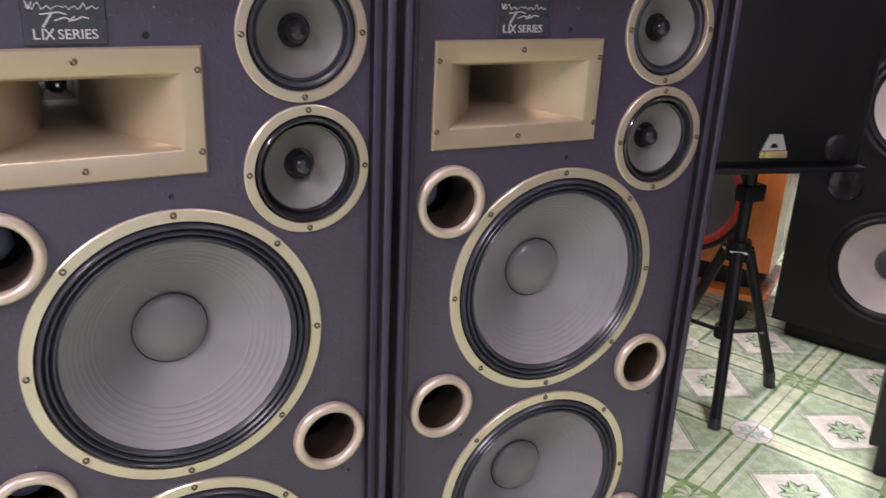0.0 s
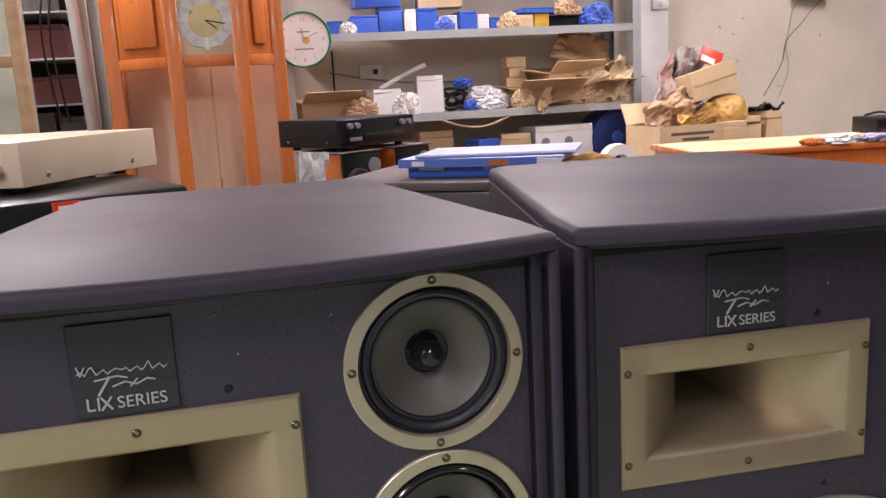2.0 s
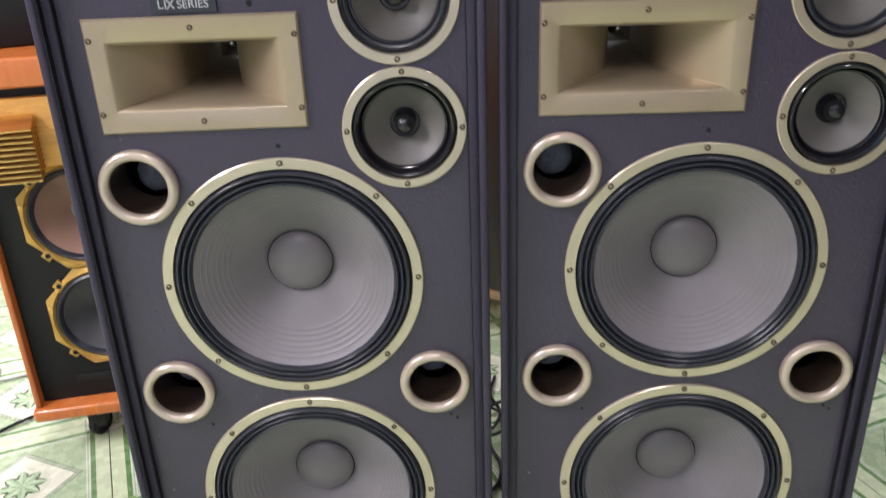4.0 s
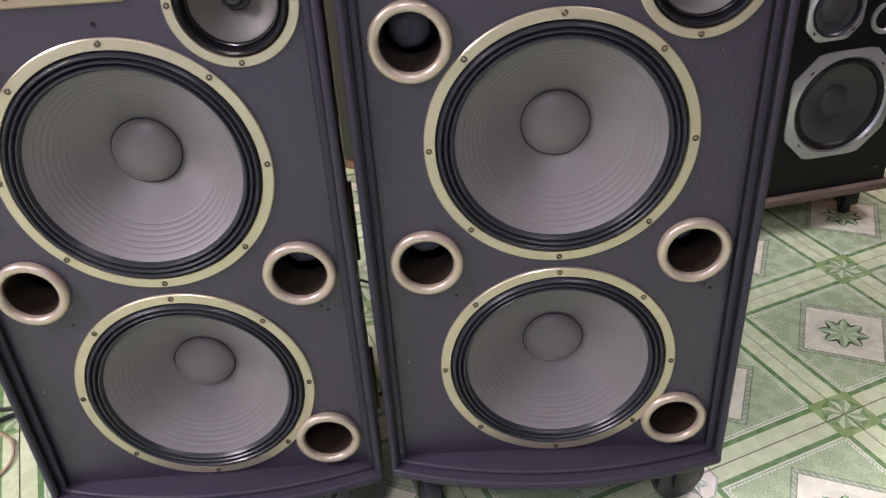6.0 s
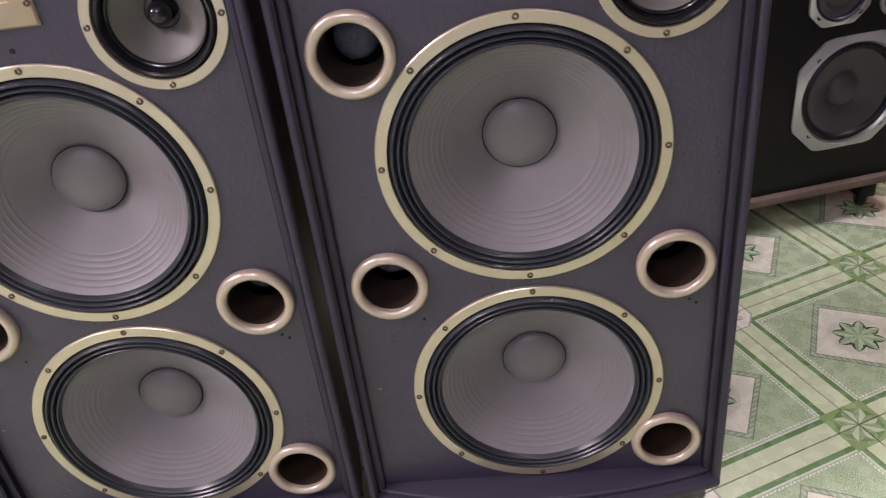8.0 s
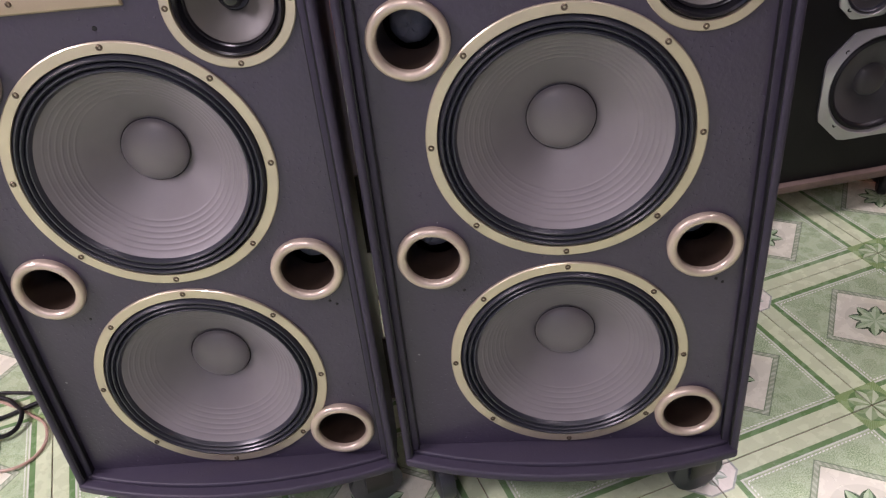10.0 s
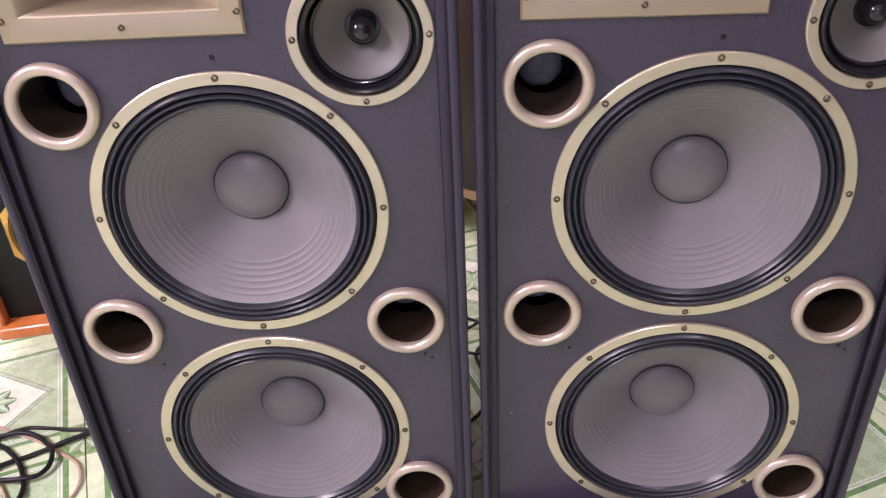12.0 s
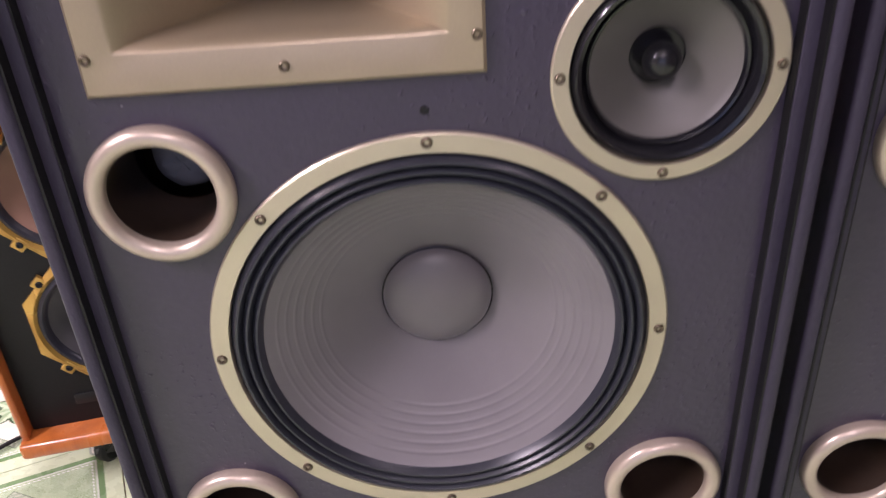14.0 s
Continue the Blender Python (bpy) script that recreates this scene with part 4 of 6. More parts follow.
part("badge_mark", plate_with_holes([(-0.094, 0.062), (-0.022, 0.062), (-0.040, 0.104), (-0.076, 0.104)], [[(-0.072, 0.068), (-0.046, 0.068), (-0.053, 0.080), (-0.066, 0.080)]], -0.022, -0.0185), SILVER, pa, "silver maker mark", smooth=False)
part("knob", lathe([(0.0, -0.010), (0.026, -0.009), (0.034, -0.004), (0.036, 0.0)], 32), BLACK, pa, "black round cap", pose(0.130, -0.0185, 0.065))
part("horn_rim", lathe([(0.062, 0.002), (0.064, -0.006), (0.070, -0.008), (0.076, -0.002), (0.076, 0.002)], 48), SILVER_FRAME, pa, "silver round horn rim", pose(-0.10, -0.0185, 0.520))
part("lip", box(-0.265, 0.23, -0.026, 0.004, -0.001, 0.014, 0.004), BLACK, pa, "front lip")

# orange-trimmed loudspeaker with yellow gold frames
G_AT = pose(-0.774, 0.612, 0, 0, 0, 10)
dolly("timber_dolly", "pale timber dolly on black castors", 0.02, 0.55, 0.0, 0.42, 0.118, G_AT, 0.035, PALE_WOOD)
gold = thing("wooden_loudspeaker", "orange wooden loudspeaker with yellow gold eight-sided frames", "loudspeaker", G_AT @ pose(0, 0, 0.1185))
boards(gold, BLACK_VENEER, 0.012, 0.562, 0.0, 0.42, 0.033, 0.805, [(0.201, 0.253, 0.110), (0.194, 0.508, 0.110)], label="black front board")
part("bottom_board", box(-0.008, 0.584, -0.045, 0.43, 0.0, 0.0325, 0.008, 3), ORANGE_WOOD, gold)
part("top_board", box(-0.012, 0.586, -0.035, 0.43, 0.8055, 0.8695, 0.008, 3), ORANGE_WOOD, gold)
for x0 in (-0.002, 0.5625):
    part("side_board", box(x0, x0 + 0.0135, -0.03, 0.425, 0.033, 0.805, 0.004), ORANGE_WOOD, gold)
driver(gold, (0.201, -0.001, 0.253), 0.1262, 0.113, YELLOW_GOLD, RUBBER, DARK_CONE, GREY_PLASTIC, "yellow gold eight-sided frame", ears=0.011)
driver(gold, (0.194, -0.001, 0.508), 0.1262, 0.113, YELLOW_GOLD, RUBBER, BROWN_CONE, GREY_PLASTIC, "yellow gold eight-sided frame", ears=0.011)
part("slot", box(0.10, 0.30, -0.003, -0.0005, 0.075, 0.098, 0.001), BLACK, gold, "black slot port")
lens = part("lens_block", box(-0.24, 0.10, -0.03, -0.0005, 0.0, 0.15, 0.002), LENS_WOOD, gold, "orange wooden lens block", pose(0.26, 0, 0.634))
plate = None
for i in range(10):
    m = pose(0.080, -0.036, 0.640 + i * 0.0122, 25, 0, 0)
    plate = again(plate, gold, m) if plate else part("lens_plate", box(-0.075, 0.075, -0.05, 0.002, -0.002, 0.002, 0.0005, 1), LENS_GILT, gold, "polished gilt lens plate", m)
for x, z in ((-0.05, 0.140), (-0.03, 0.138), (0.08, 0.02)):
    part("bolt", lathe([(0.0, -0.006), (0.006, -0.005), (0.008, 0.0)], 12), CHROME, lens, "bright bolt head", pose(x, -0.0302, z))

top_box = thing("black_centre_speaker", "black box with a small red label, lying on the wooden loudspeaker", "loudspeaker", pose(-0.42, 0.81, 0.9885, 0, 0, 21))
part("body", box(-0.36, 0.37, 0.0, 0.40, 0.0, 0.2615, 0.01), BLACK_VENEER, top_box)
part("label", box(0.125, 0.175, -0.003, -0.0005, 0.236, 0.256, 0.001, 1), RED_LABEL, top_box, "small red label")
part("printed_bar", box(0.135, 0.165, -0.0042, -0.0032, 0.242, 0.249, 0), WHITE, top_box, "white printed bar", smooth=False)

amp = thing("beige_amplifier", "beige metal amplifier lying on a black box", "amplifier", pose(-0.372, 0.985, 1.2505, 0, 0, 62))
part("case", box(0.0, 0.45, 0.0, 0.42, 0.012, 0.098, 0.003), BEIGE, amp)
for x, y in ((0.05, 0.05), (0.37, 0.05), (0.05, 0.37), (0.37, 0.37)):
    part("foot", rod((x, y, 0.0), (x, y, 0.0125), 0.015, 16), BLACK, amp)
for x, z in ((0.07, 0.03), (0.35, 0.03)):
    part("screw", screw_mesh(0.006), CHROME, amp, "", pose(x, -0.001, z))
for y in (0.05, 0.12, 0.22):
    part("knob", rod((-0.018, y, 0.045), (0.0, y, 0.045), 0.012, 20), CHROME, amp, "silver knob")

# dark cabinet behind the pair, with the blue tool case
dark = thing("dark_cabinet", "near-black veneered cabinet with a dusty top on a pale base", "cabinet", pose(0.23, 1.245, 0, 0, 0, -35))
part("body", box(-0.09, 0.70, 0.0, 0.45, 0.131, 1.178, 0.006), BROWN_WOOD, dark)
part("top_board", box(-0.01, 0.71, -0.01, 0.46, 1.1785, 1.20, 0.005), DUSTY, dark, "dusty top board")
part("base_board", box(-0.09, 0.70, 0.0, 0.45, 0.10, 0.1305, 0.003), PALE_WOOD, dark, "pale base board")
for x in (-0.02, 0.62):
    for y in (0.06, 0.38):
        part("castor", rod((x, y - 0.015, 0.05), (x, y + 0.015, 0.05), 0.0495, 24), BLACK, dark)

case = thing("blue_case", "blue plastic case with a pale lid and white clips", "case", pose(0.565, 1.10, 1.2005, 0, 0, -33))
part("tray", box(-0.185, 0.165, 0.0, 0.24, 0.0, 0.036, 0.004), BLUE, case)
part("lid", jitter(box(-0.20, 0.185, -0.02, 0.26, 0.0365, 0.046, 0.003), 0.0015, 2), LID_BLUE, case, "pale lavender-blue lid")
part("lid_edge", box(-0.20, 0.185, -0.0235, -0.0205, 0.026, 0.046, 0.001, 1), PALE_BLUE, case, "blue front edge of the lid")
part("top_sheet", jitter(box(-0.17, 0.20, 0.0, 0.25, 0.048, 0.052, 0.001, 1), 0.002, 9), LID_BLUE, case, "loose pale sheet on the lid", pose(0.01, 0.0, 0.0015, 0, 0, 6))
for x, w in ((-0.125, 0.030), (0.035, 0.034)):
    part("clip", box(x - w, x + w, -0.004, -0.0005, 0.018, 0.026, 0.001), WHITE, case, "white clip")
part("label", box(0.02, 0.065, -0.0248, -0.0240, 0.029, 0.042, 0), ORANGE_WOOD, case, "orange label", smooth=False)
part("label", box(-0.165, -0.135, -0.0248, -0.0240, 0.030, 0.041, 0), WHITE, case, "white printed mark", smooth=False)
part("end_flap", jitter(box(0.13, 0.185, -0.028, -0.024, 0.010, 0.044, 0.001, 1), 0.002, 4), WHITE, case, "white torn end flap")
folded("card_scrap", "torn yellow-brown cardboard beside the blue case", "cardboard", pose(0.79, 1.05, 1.222, -60, 0, -30), 0.13, 0.05, YELLOW_PAPER, 21, 0.015, 0.004)

# ---------- cables on the floor ----------
def floor_path(pts, lift=0.005):
    return [(x, y, lift + 0.004 * (i % 2)) for i, (x, y) in enumerate(pts)]


cable("black_cable", floor_path([(-0.90, 0.35), (-0.814, 0.357), (-0.745, 0.359), (-0.677, 0.319), (-0.63, 0.256), (-0.613, 0.196), (-0.632, 0.154), (-0.677, 0.143), (-0.75, 0.165), (-0.769, 0.205), (-0.737, 0.234), (-0.694, 0.284), (-0.63, 0.323), (-0.563, 0.36), (-0.40, 0.43)], 0.0062), 0.0052, BLACK, "thick black cable lying in a loop on the tiles", "cables on the floor")
cable("black_cable", floor_path([(-0.95, 0.27), (-0.826, 0.326), (-0.735, 0.368), (-0.667, 0.375), (-0.612, 0.344), (-0.585, 0.306), (-0.59, 0.263), (-0.628, 0.244), (-0.70, 0.246), (-0.82, 0.23)], 0.0135), 0.0052, BLACK, "thick black cable lying in a loop on the tiles", "cables on the floor")
cable("black_cable", floor_path([(-0.97, 0.21), (-0.825, 0.298), (-0.754, 0.35), (-0.691, 0.395), (-0.636, 0.40), (-0.577, 0.388), (-0.38, 0.40), (-0.1, 0.46)], 0.0055), 0.0042, BLACK, "black cable running under the loudspeakers", "cables on the floor")
cable("pale_cable", floor_path([(-1.0, 0.40), (-0.89, 0.418), (-0.806, 0.426), (-0.701, 0.386), (-0.576, 0.324), (-0.515, 0.268), (-0.511, 0.201), (-0.557, 0.158), (-0.619, 0.18), (-0.673, 0.24), (-0.755, 0.296), (-0.84, 0.271)], 0.0045), 0.0035, PINK_CABLE, "thin pinkish clear cable on the tiles", "cables on the floor")
cable("pale_cable", floor_path([(-0.92, 0.18), (-0.80, 0.20), (-0.72, 0.26), (-0.69, 0.21), (-0.75, 0.16), (-0.86, 0.13)], 0.0045), 0.0035, PINK_CABLE, "thin pinkish clear cable on the tiles", "cables on the floor")
cable("black_cable", floor_path([(-1.25, 0.42), (-1.10, 0.54), (-0.977, 0.671), (-0.90, 0.745), (-0.83, 0.80)], 0.0055), 0.0045, BLACK, "black cable lying straight on the tiles", "cables on the floor")
cable("grey_cable", floor_path([(-1.3, 0.95), (-1.15, 0.90), (-1.08, 0.98), (-1.16, 1.04), (-1.25, 0.98), (-1.12, 0.93), (-0.95, 0.99)], 0.0045), 0.0035, GREY_PLASTIC, "thin grey cable curled on the tiles", "cables on the floor")
cable("black_cable", floor_path([(0.36, 0.86), (0.341, 0.765), (0.36, 0.70), (0.345, 0.636), (0.32, 0.60), (0.327, 0.54), (0.345, 0.477), (0.322, 0.396), (0.25, 0.33)], 0.0055), 0.0045, BLACK, "black cable winding between the loudspeakers", "cables on the floor")
cable("black_cable", floor_path([(0.20, 0.80), (0.30, 0.72), (0.37, 0.66), (0.33, 0.58), (0.28, 0.62), (0.33, 0.70), (0.45, 0.74)], 0.0145), 0.004, BLACK, "black cable winding between the loudspeakers", "cables on the floor")


# ---------- back of the room ----------
def packet(name, label, category, x0, x1, y0, y1, z0, z1, material, turn=0.0, group="", seed=0, crush=0.0):
    """A small carton or packet with a lid seam; slightly bruised."""
    cx, cy = (x0 + x1) / 2, (y0 + y1) / 2
    w, d, h = (x1 - x0) / 2, (y1 - y0) / 2, z1 - z0
    e = thing(name, label, category, pose(cx, cy, z0 + 0.0005, 0, 0, turn), group)
    bm = box(-w, w, -d, d, 0, h * 0.86, 0.002, 1)
    part("carton", jitter(bm, crush, seed) if crush else bm, material, e)
    part("flap", box(-w * 0.99, w * 0.99, -d * 1.005, d * 0.99, h * 0.865, h, 0.002, 1), material, e)
    return e


def open_carton(name, label, w, d, h, m, material, flaps=(35, -20, 60, 10), group=""):
    """A cardboard box with its four flaps open, sides of real thickness."""
    e = thing(name, label, "cardboard box", m, group)
    t = 0.004
    part("bottom", box(-w / 2, w / 2, -d / 2, d / 2, 0, t, 0), material, e, smooth=False)
    for sx in (-1, 1):
        part("side", box(sx * w / 2 - t / 2, sx * w / 2 + t / 2, -d / 2, d / 2, t + 0.0005, h, 0), material, e, smooth=False)
        part("side", box(-w / 2 + t, w / 2 - t, sx * d / 2 - t / 2, sx * d / 2 + t / 2, t + 0.0005, h, 0), material, e, smooth=False)
    for i, ang in enumerate(flaps):
        if ang is None:
            continue
        if i < 2:
            sx = (-1, 1)[i]
            m2 = pose(sx * w / 2, 0, h + 0.001, 0, sx * (90 - ang), 0)
            part("flap", box(-t / 2, t / 2, -d / 2, d / 2, 0, w * 0.42, 0), material, e, "", m2, False)
        else:
            sy = (-1, 1)[i - 2]
            m2 = pose(0, sy * d / 2, h + 0.001, -sy * (90 - ang), 0, 0)
            part("flap", box(-w / 2, w / 2, -t / 2, t / 2, 0, w * 0.35, 0), material, e, "", m2, False)
    return e


def crumpled(name, label, category, m, sx, sy, sz, material, seed, rough=0.35):
    """A crumpled bag or wad: a lump folded by noise at two scales, flat underneath."""
    bm = bmesh.new()
    bmesh.ops.create_icosphere(bm, subdivisions=5, radius=1)
    shift = Vector((seed * 3.1, seed * 1.7, 0))
    for v in bm.verts:
        p = v.co * 1.4 + shift
        q = p + 0.7 * Vector((noise.noise(p * 1.3), noise.noise(p * 1.3 + Vector((9, 0, 0))), noise.noise(p * 1.3 + Vector((0, 9, 0)))))
        fold = 1 - 2.6 * abs(noise.noise(q * 1.7)) - 1.1 * abs(noise.noise(q * 4.3))
        k = 1 + rough * (0.9 * noise.noise(p * 0.8) + 0.55 * fold)
        v.co = Vector((v.co.x * k * sx, v.co.y * k * sy, max(-0.5, v.co.z * k) * sz + sz * 0.5))
    ob = mesh_object(name, bm, material, True, 50)
    ob.matrix_basis = m
    return tagged(ob, label, category)


# metal shelf unit
shelves = thing("metal_shelf_unit", "grey enamelled metal shelf unit against the plaster wall", "shelf")
SX0, SX1, SY0, SY1 = 0.27, 1.93, 2.96, 3.27
for z in (0.35, 0.99, 1.295, 1.655, 2.05):
    b = box(SX0, SX1, SY0, SY1, z - 0.004, z, 0)
    add(b, box(SX0, SX1, SY0 - 0.002, SY0 + 0.001, z - 0.034, z - 0.0005, 0))
    part("shelf_board", b, SHELF_GREY, shelves, smooth=False)
for x in (SX0 - 0.003, SX1 + 0.003):
    for y in (SY0 - 0.004, SY1 + 0.004):
        sx, sy = (1 if x < 1 else -1), (1 if y < 3.1 else -1)
        b = box(min(x, x - sx * 0.003), max(x, x - sx * 0.003), min(y, y + sy * 0.04), max(y, y + sy * 0.04), 0, 2.35, 0)
        add(b, box(min(x - sx * 0.0, x + sx * 0.04), max(x, x + sx * 0.04), y - 0.0045, y - 0.0015, 0, 2.35, 0))
        part("post", b, SHELF_GREY, shelves, "slotted angle post", smooth=False)

UP, LO, UNDER = 1.6555, 1.2955, 0.9905
for k, (x0, x1, h, mt, nm, lb) in enumerate((
        (0.475, 0.545, 0.055, BLUE, "blue_packet", "small blue carton on the metal shelf"),
        (0.58, 0.70, 0.075, BLUE, "blue_packet", "blue carton on the metal shelf"),
        (0.705, 0.81, 0.11, BLUE, "blue_packet", "tall blue carton on the metal shelf"),
        (0.818, 0.868, 0.095, WHITE, "white_packet", "white carton on the metal shelf"),
        (0.872, 0.965, 0.10, BLUE, "blue_packet", "blue carton on the metal shelf"),
        (0.972, 1.06, 0.065, WHITE, "white_packet", "low white carton on the metal shelf"),
        (1.065, 1.145, 0.08, BLUE, "blue_packet", "blue carton on the metal shelf"),
        (1.15, 1.205, 0.065, WHITE, "white_packet", "small white carton on the metal shelf"),
        (1.21, 1.28, 0.05, BLUE, "blue_packet", "small blue carton on the metal shelf"),
        (1.30, 1.42, 0.055, PALE_CARD, "card_packet", "tan carton on the metal shelf"),
        (1.43, 1.50, 0.06, YELLOW, "yellow_packet", "yellow carton on the metal shelf"),
        (1.51, 1.66, 0.05, BLACK, "black_packet", "flat black carton on the metal shelf"))):
    packet(nm, lb, "carton", x0, x1, 3.0 + 0.01 * (k % 3), 3.13, UP, UP + h, mt, (k * 37 % 9) - 4, "cartons on the shelf", k, 0.0015)
packet("blue_packet", "blue carton stacked on other cartons", "carton", 0.60, 0.80, 3.01, 3.12, UP + 0.1105, UP + 0.20, BLUE, 3, "cartons on the shelf", 3, 0.002)
packet("card_packet", "brown carton stacked on other cartons", "carton", 0.89, 1.09, 3.02, 3.13, UP + 0.1005, UP + 0.19, PALE_CARD, -6, "cartons on the shelf", 4, 0.002)
packet("blue_packet", "flat blue tray lying on cartons", "carton", 1.36, 1.64, 3.0, 3.14, UP + 0.0605, UP + 0.085, BLUE, 4, "cartons on the shelf", 5, 0.002)
for k, (x, mt, w, h) in enumerate(((0.56, WHITE, 0.035, 0.03), (1.0, PALE_BLUE, 0.04, 0.035), (1.30, PALE_CARD, 0.05, 0.04), (1.58, CARD, 0.06, 0.04), (1.68, BLUE, 0.035, 0.03))):
    crumpled("torn_wrapper", "torn packing wrapper among the cartons", "wrapper", pose(x, 2.995, UP + (0.0 if k != 3 else 0.051)), w, 0.025, h, mt, 20 + k, 0.4)
for k, (x, mt, w, h) in enumerate(((0.60, CARD, 0.06, 0.045), (0.80, WHITE, 0.05, 0.06), (1.10, BLUE, 0.03, 0.03), (1.36, PALE_CARD, 0.05, 0.05), (1.68, CARD, 0.07, 0.05), (1.86, PALE_CARD, 0.05, 0.06))):
    crumpled("torn_cardboard", "torn cardboard scrap on the shelf", "cardboard", pose(x, 2.995, 1.2955), w, 0.028, h, mt, 30 + k, 0.5)
crumpled("plastic_bag", "crumpled white and blue plastic bag on the shelf", "plastic bag", pose(1.76, 3.07, UP), 0.085, 0.06, 0.07, PALE_BLUE, 2)

open_carton("cardboard_tray", "torn open brown cardboard tray on the shelf", 0.26, 0.2, 0.07, pose(0.44, 3.10, LO + 0.0005, 0, 0, 12), CARD, (20, 10, 30, 10))
packet("black_sheet", "black folded sheet on the shelf", "sheet", 0.53, 0.64, 2.98, 3.12, LO, LO + 0.02, BLACK, 8)
packet("white_carton", "dented white carton on the shelf", "carton", 0.645, 0.775, 3.0, 3.12, LO, LO + 0.115, WHITE, 6, "", 7, 0.006)
packet("white_carton", "upright white carton on the shelf", "carton", 0.865, 0.985, 3.02, 3.14, LO, LO + 0.165, WHITE, -7, "", 8, 0.002)
cable("white_tube", [(0.70, 3.08, LO + 0.12), (0.78, 3.07, LO + 0.16), (0.87, 3.06, LO + 0.20), (0.91, 3.06, LO + 0.215)], 0.010, WHITE, "white plastic tube leaning on the cartons")
for k in range(5):
    a = k * 1.3
    cable("wire_tangle", [(1.04 + 0.05 * math.cos(a + i), 3.04 + 0.04 * math.sin(2 * a + i), LO + 0.012 + 0.022 * k + 0.012 * math.sin(3 * i + k)) for i in range(9)], 0.006, BLACK, "black wires in a tangle on the shelf", "wire tangle")
crumpled("blue_rag", "crumpled blue plastic piece on the wires", "plastic bag", pose(1.08, 3.05, LO + 0.105), 0.04, 0.035, 0.03, BLUE, 5)
crumpled("clear_bag", "crumpled clear plastic bag on the shelf", "plastic bag", pose(1.20, 3.05, LO), 0.10, 0.055, 0.07, GREY_FILM, 9, 0.3)
for k in range(5):
    packet("wood_offcut", "pale wooden offcut in a stack", "offcut", 1.30 + 0.006 * (k % 2), 1.39 + 0.006 * (k % 3), 3.06, 3.15, LO + k * 0.0465, LO + 0.045 + k * 0.0465, PALE_CARD, (k * 23) % 14 - 7, "stack of offcuts", k)
open_carton("cardboard_tray", "torn brown cardboard tray on the shelf", 0.30, 0.2, 0.075, pose(1.50, 3.08, LO + 0.0005, 0, 0, -8), CARD, (15, 30, 25, 15))
open_carton("cardboard_tray", "open pale cardboard tray on another tray", 0.26, 0.17, 0.06, pose(1.60, 3.09, LO + 0.0860, 0, 0, 9), PALE_CARD, (10, 25, 35, 20))
open_carton("cardboard_tray", "small brown cardboard tray on the shelf", 0.2, 0.18, 0.09, pose(1.79, 3.07, LO + 0.0005, 0, 0, 6), CARD, (30, 15, 12, 28))
folded("cardboard_sheet", "large torn brown cardboard sheet hanging over the trays", "cardboard", pose(1.70, 3.10, 1.545, -18, 14, -6), 0.32, 0.155, CARD, 4, 0.030, 0.005, 0.75)
folded("cardboard_flap", "torn brown cardboard on the shelf", "cardboard", pose(1.60, 2.985, 1.362, -24, -6, 4), 0.30, 0.11, CARD, 9, 0.035, 0.005)
folded("cardboard_flap", "pale cardboard flap on the shelf", "cardboard", pose(1.66, 2.995, 1.425, -30, -16, -3), 0.22, 0.10, PALE_CARD, 12, 0.025, 0.005)
folded("cardboard_flap", "torn grey-brown cardboard on the shelf", "cardboard", pose(1.82, 2.985, 1.405, -18, -52, 6), 0.20, 0.10, PALE_CARD, 15, 0.030, 0.005)
folded("tape_strip", "pale curled paper strip over the shelf edge", "paper", pose(1.455, 2.965, 1.335, -8, 28, 0), 0.045, 0.15, PALE_CARD, 17, 0.02, 0.003)
cable("belt_loop", [(0.95, 2.955, 1.262), (1.02, 2.93, 1.235), (1.12, 2.925, 1.222), (1.22, 2.93, 1.245), (1.27, 2.95, 1.262)], 0.005, CARD, "pale belt hanging from the shelf edge")

packet("blue_packet", "dark blue carton on the low shelf", "carton", 1.10, 1.23, 2.99, 3.1, UNDER, UNDER + 0.17, BLUE, 20, "", 2, 0.003)
packet("card_packet", "tan carton on the low shelf", "carton", 1.25, 1.39, 2.99, 3.12, UNDER, UNDER + 0.185, PALE_CARD, -9, "", 3, 0.003)
wb = packet("white_box", "white box with two round holes on the low shelf", "carton", 1.40, 1.70, 3.0, 3.2, UNDER, UNDER + 0.21, WHITE, 4)
for x in (-0.10, 0.02):
    part("hole", lathe([(0.0, -0.002), (0.021, -0.002), (0.022, 0.0)], 24), GREY_PLASTIC, wb, "dark round hole", pose(x, -0.1035, 0.135))
for k, (x, h) in enumerate(((0.55, 0.2), (0.75, 0.16), (0.93, 0.22))):
    packet("card_packet", "brown carton on the low shelf", "carton", x - 0.08, x + 0.08, 3.02, 3.2, UNDER, UNDER + h, CARD, k * 4 - 4, "", 12 + k, 0.003)
drum = thing("blue_drum", "round dark blue plastic drum lying on the low shelf", "drum", pose(1.835, 3.10, 0.9905))
part("shell", lathe([(0.0, -0.09), (0.118, -0.09), (0.122, -0.095), (0.132, -0.095), (0.134, -0.08), (0.134, 0.08), (0.13, 0.09), (0.0, 0.09)], 48), NAVY, drum, "", pose(0, 0, 0.1345))
part("hub", lathe([(0.0, -0.004), (0.025, -0.004), (0.03, 0.0)], 24), BLUE, drum, "blue hub cap", pose(0, -0.0905, 0.1345))

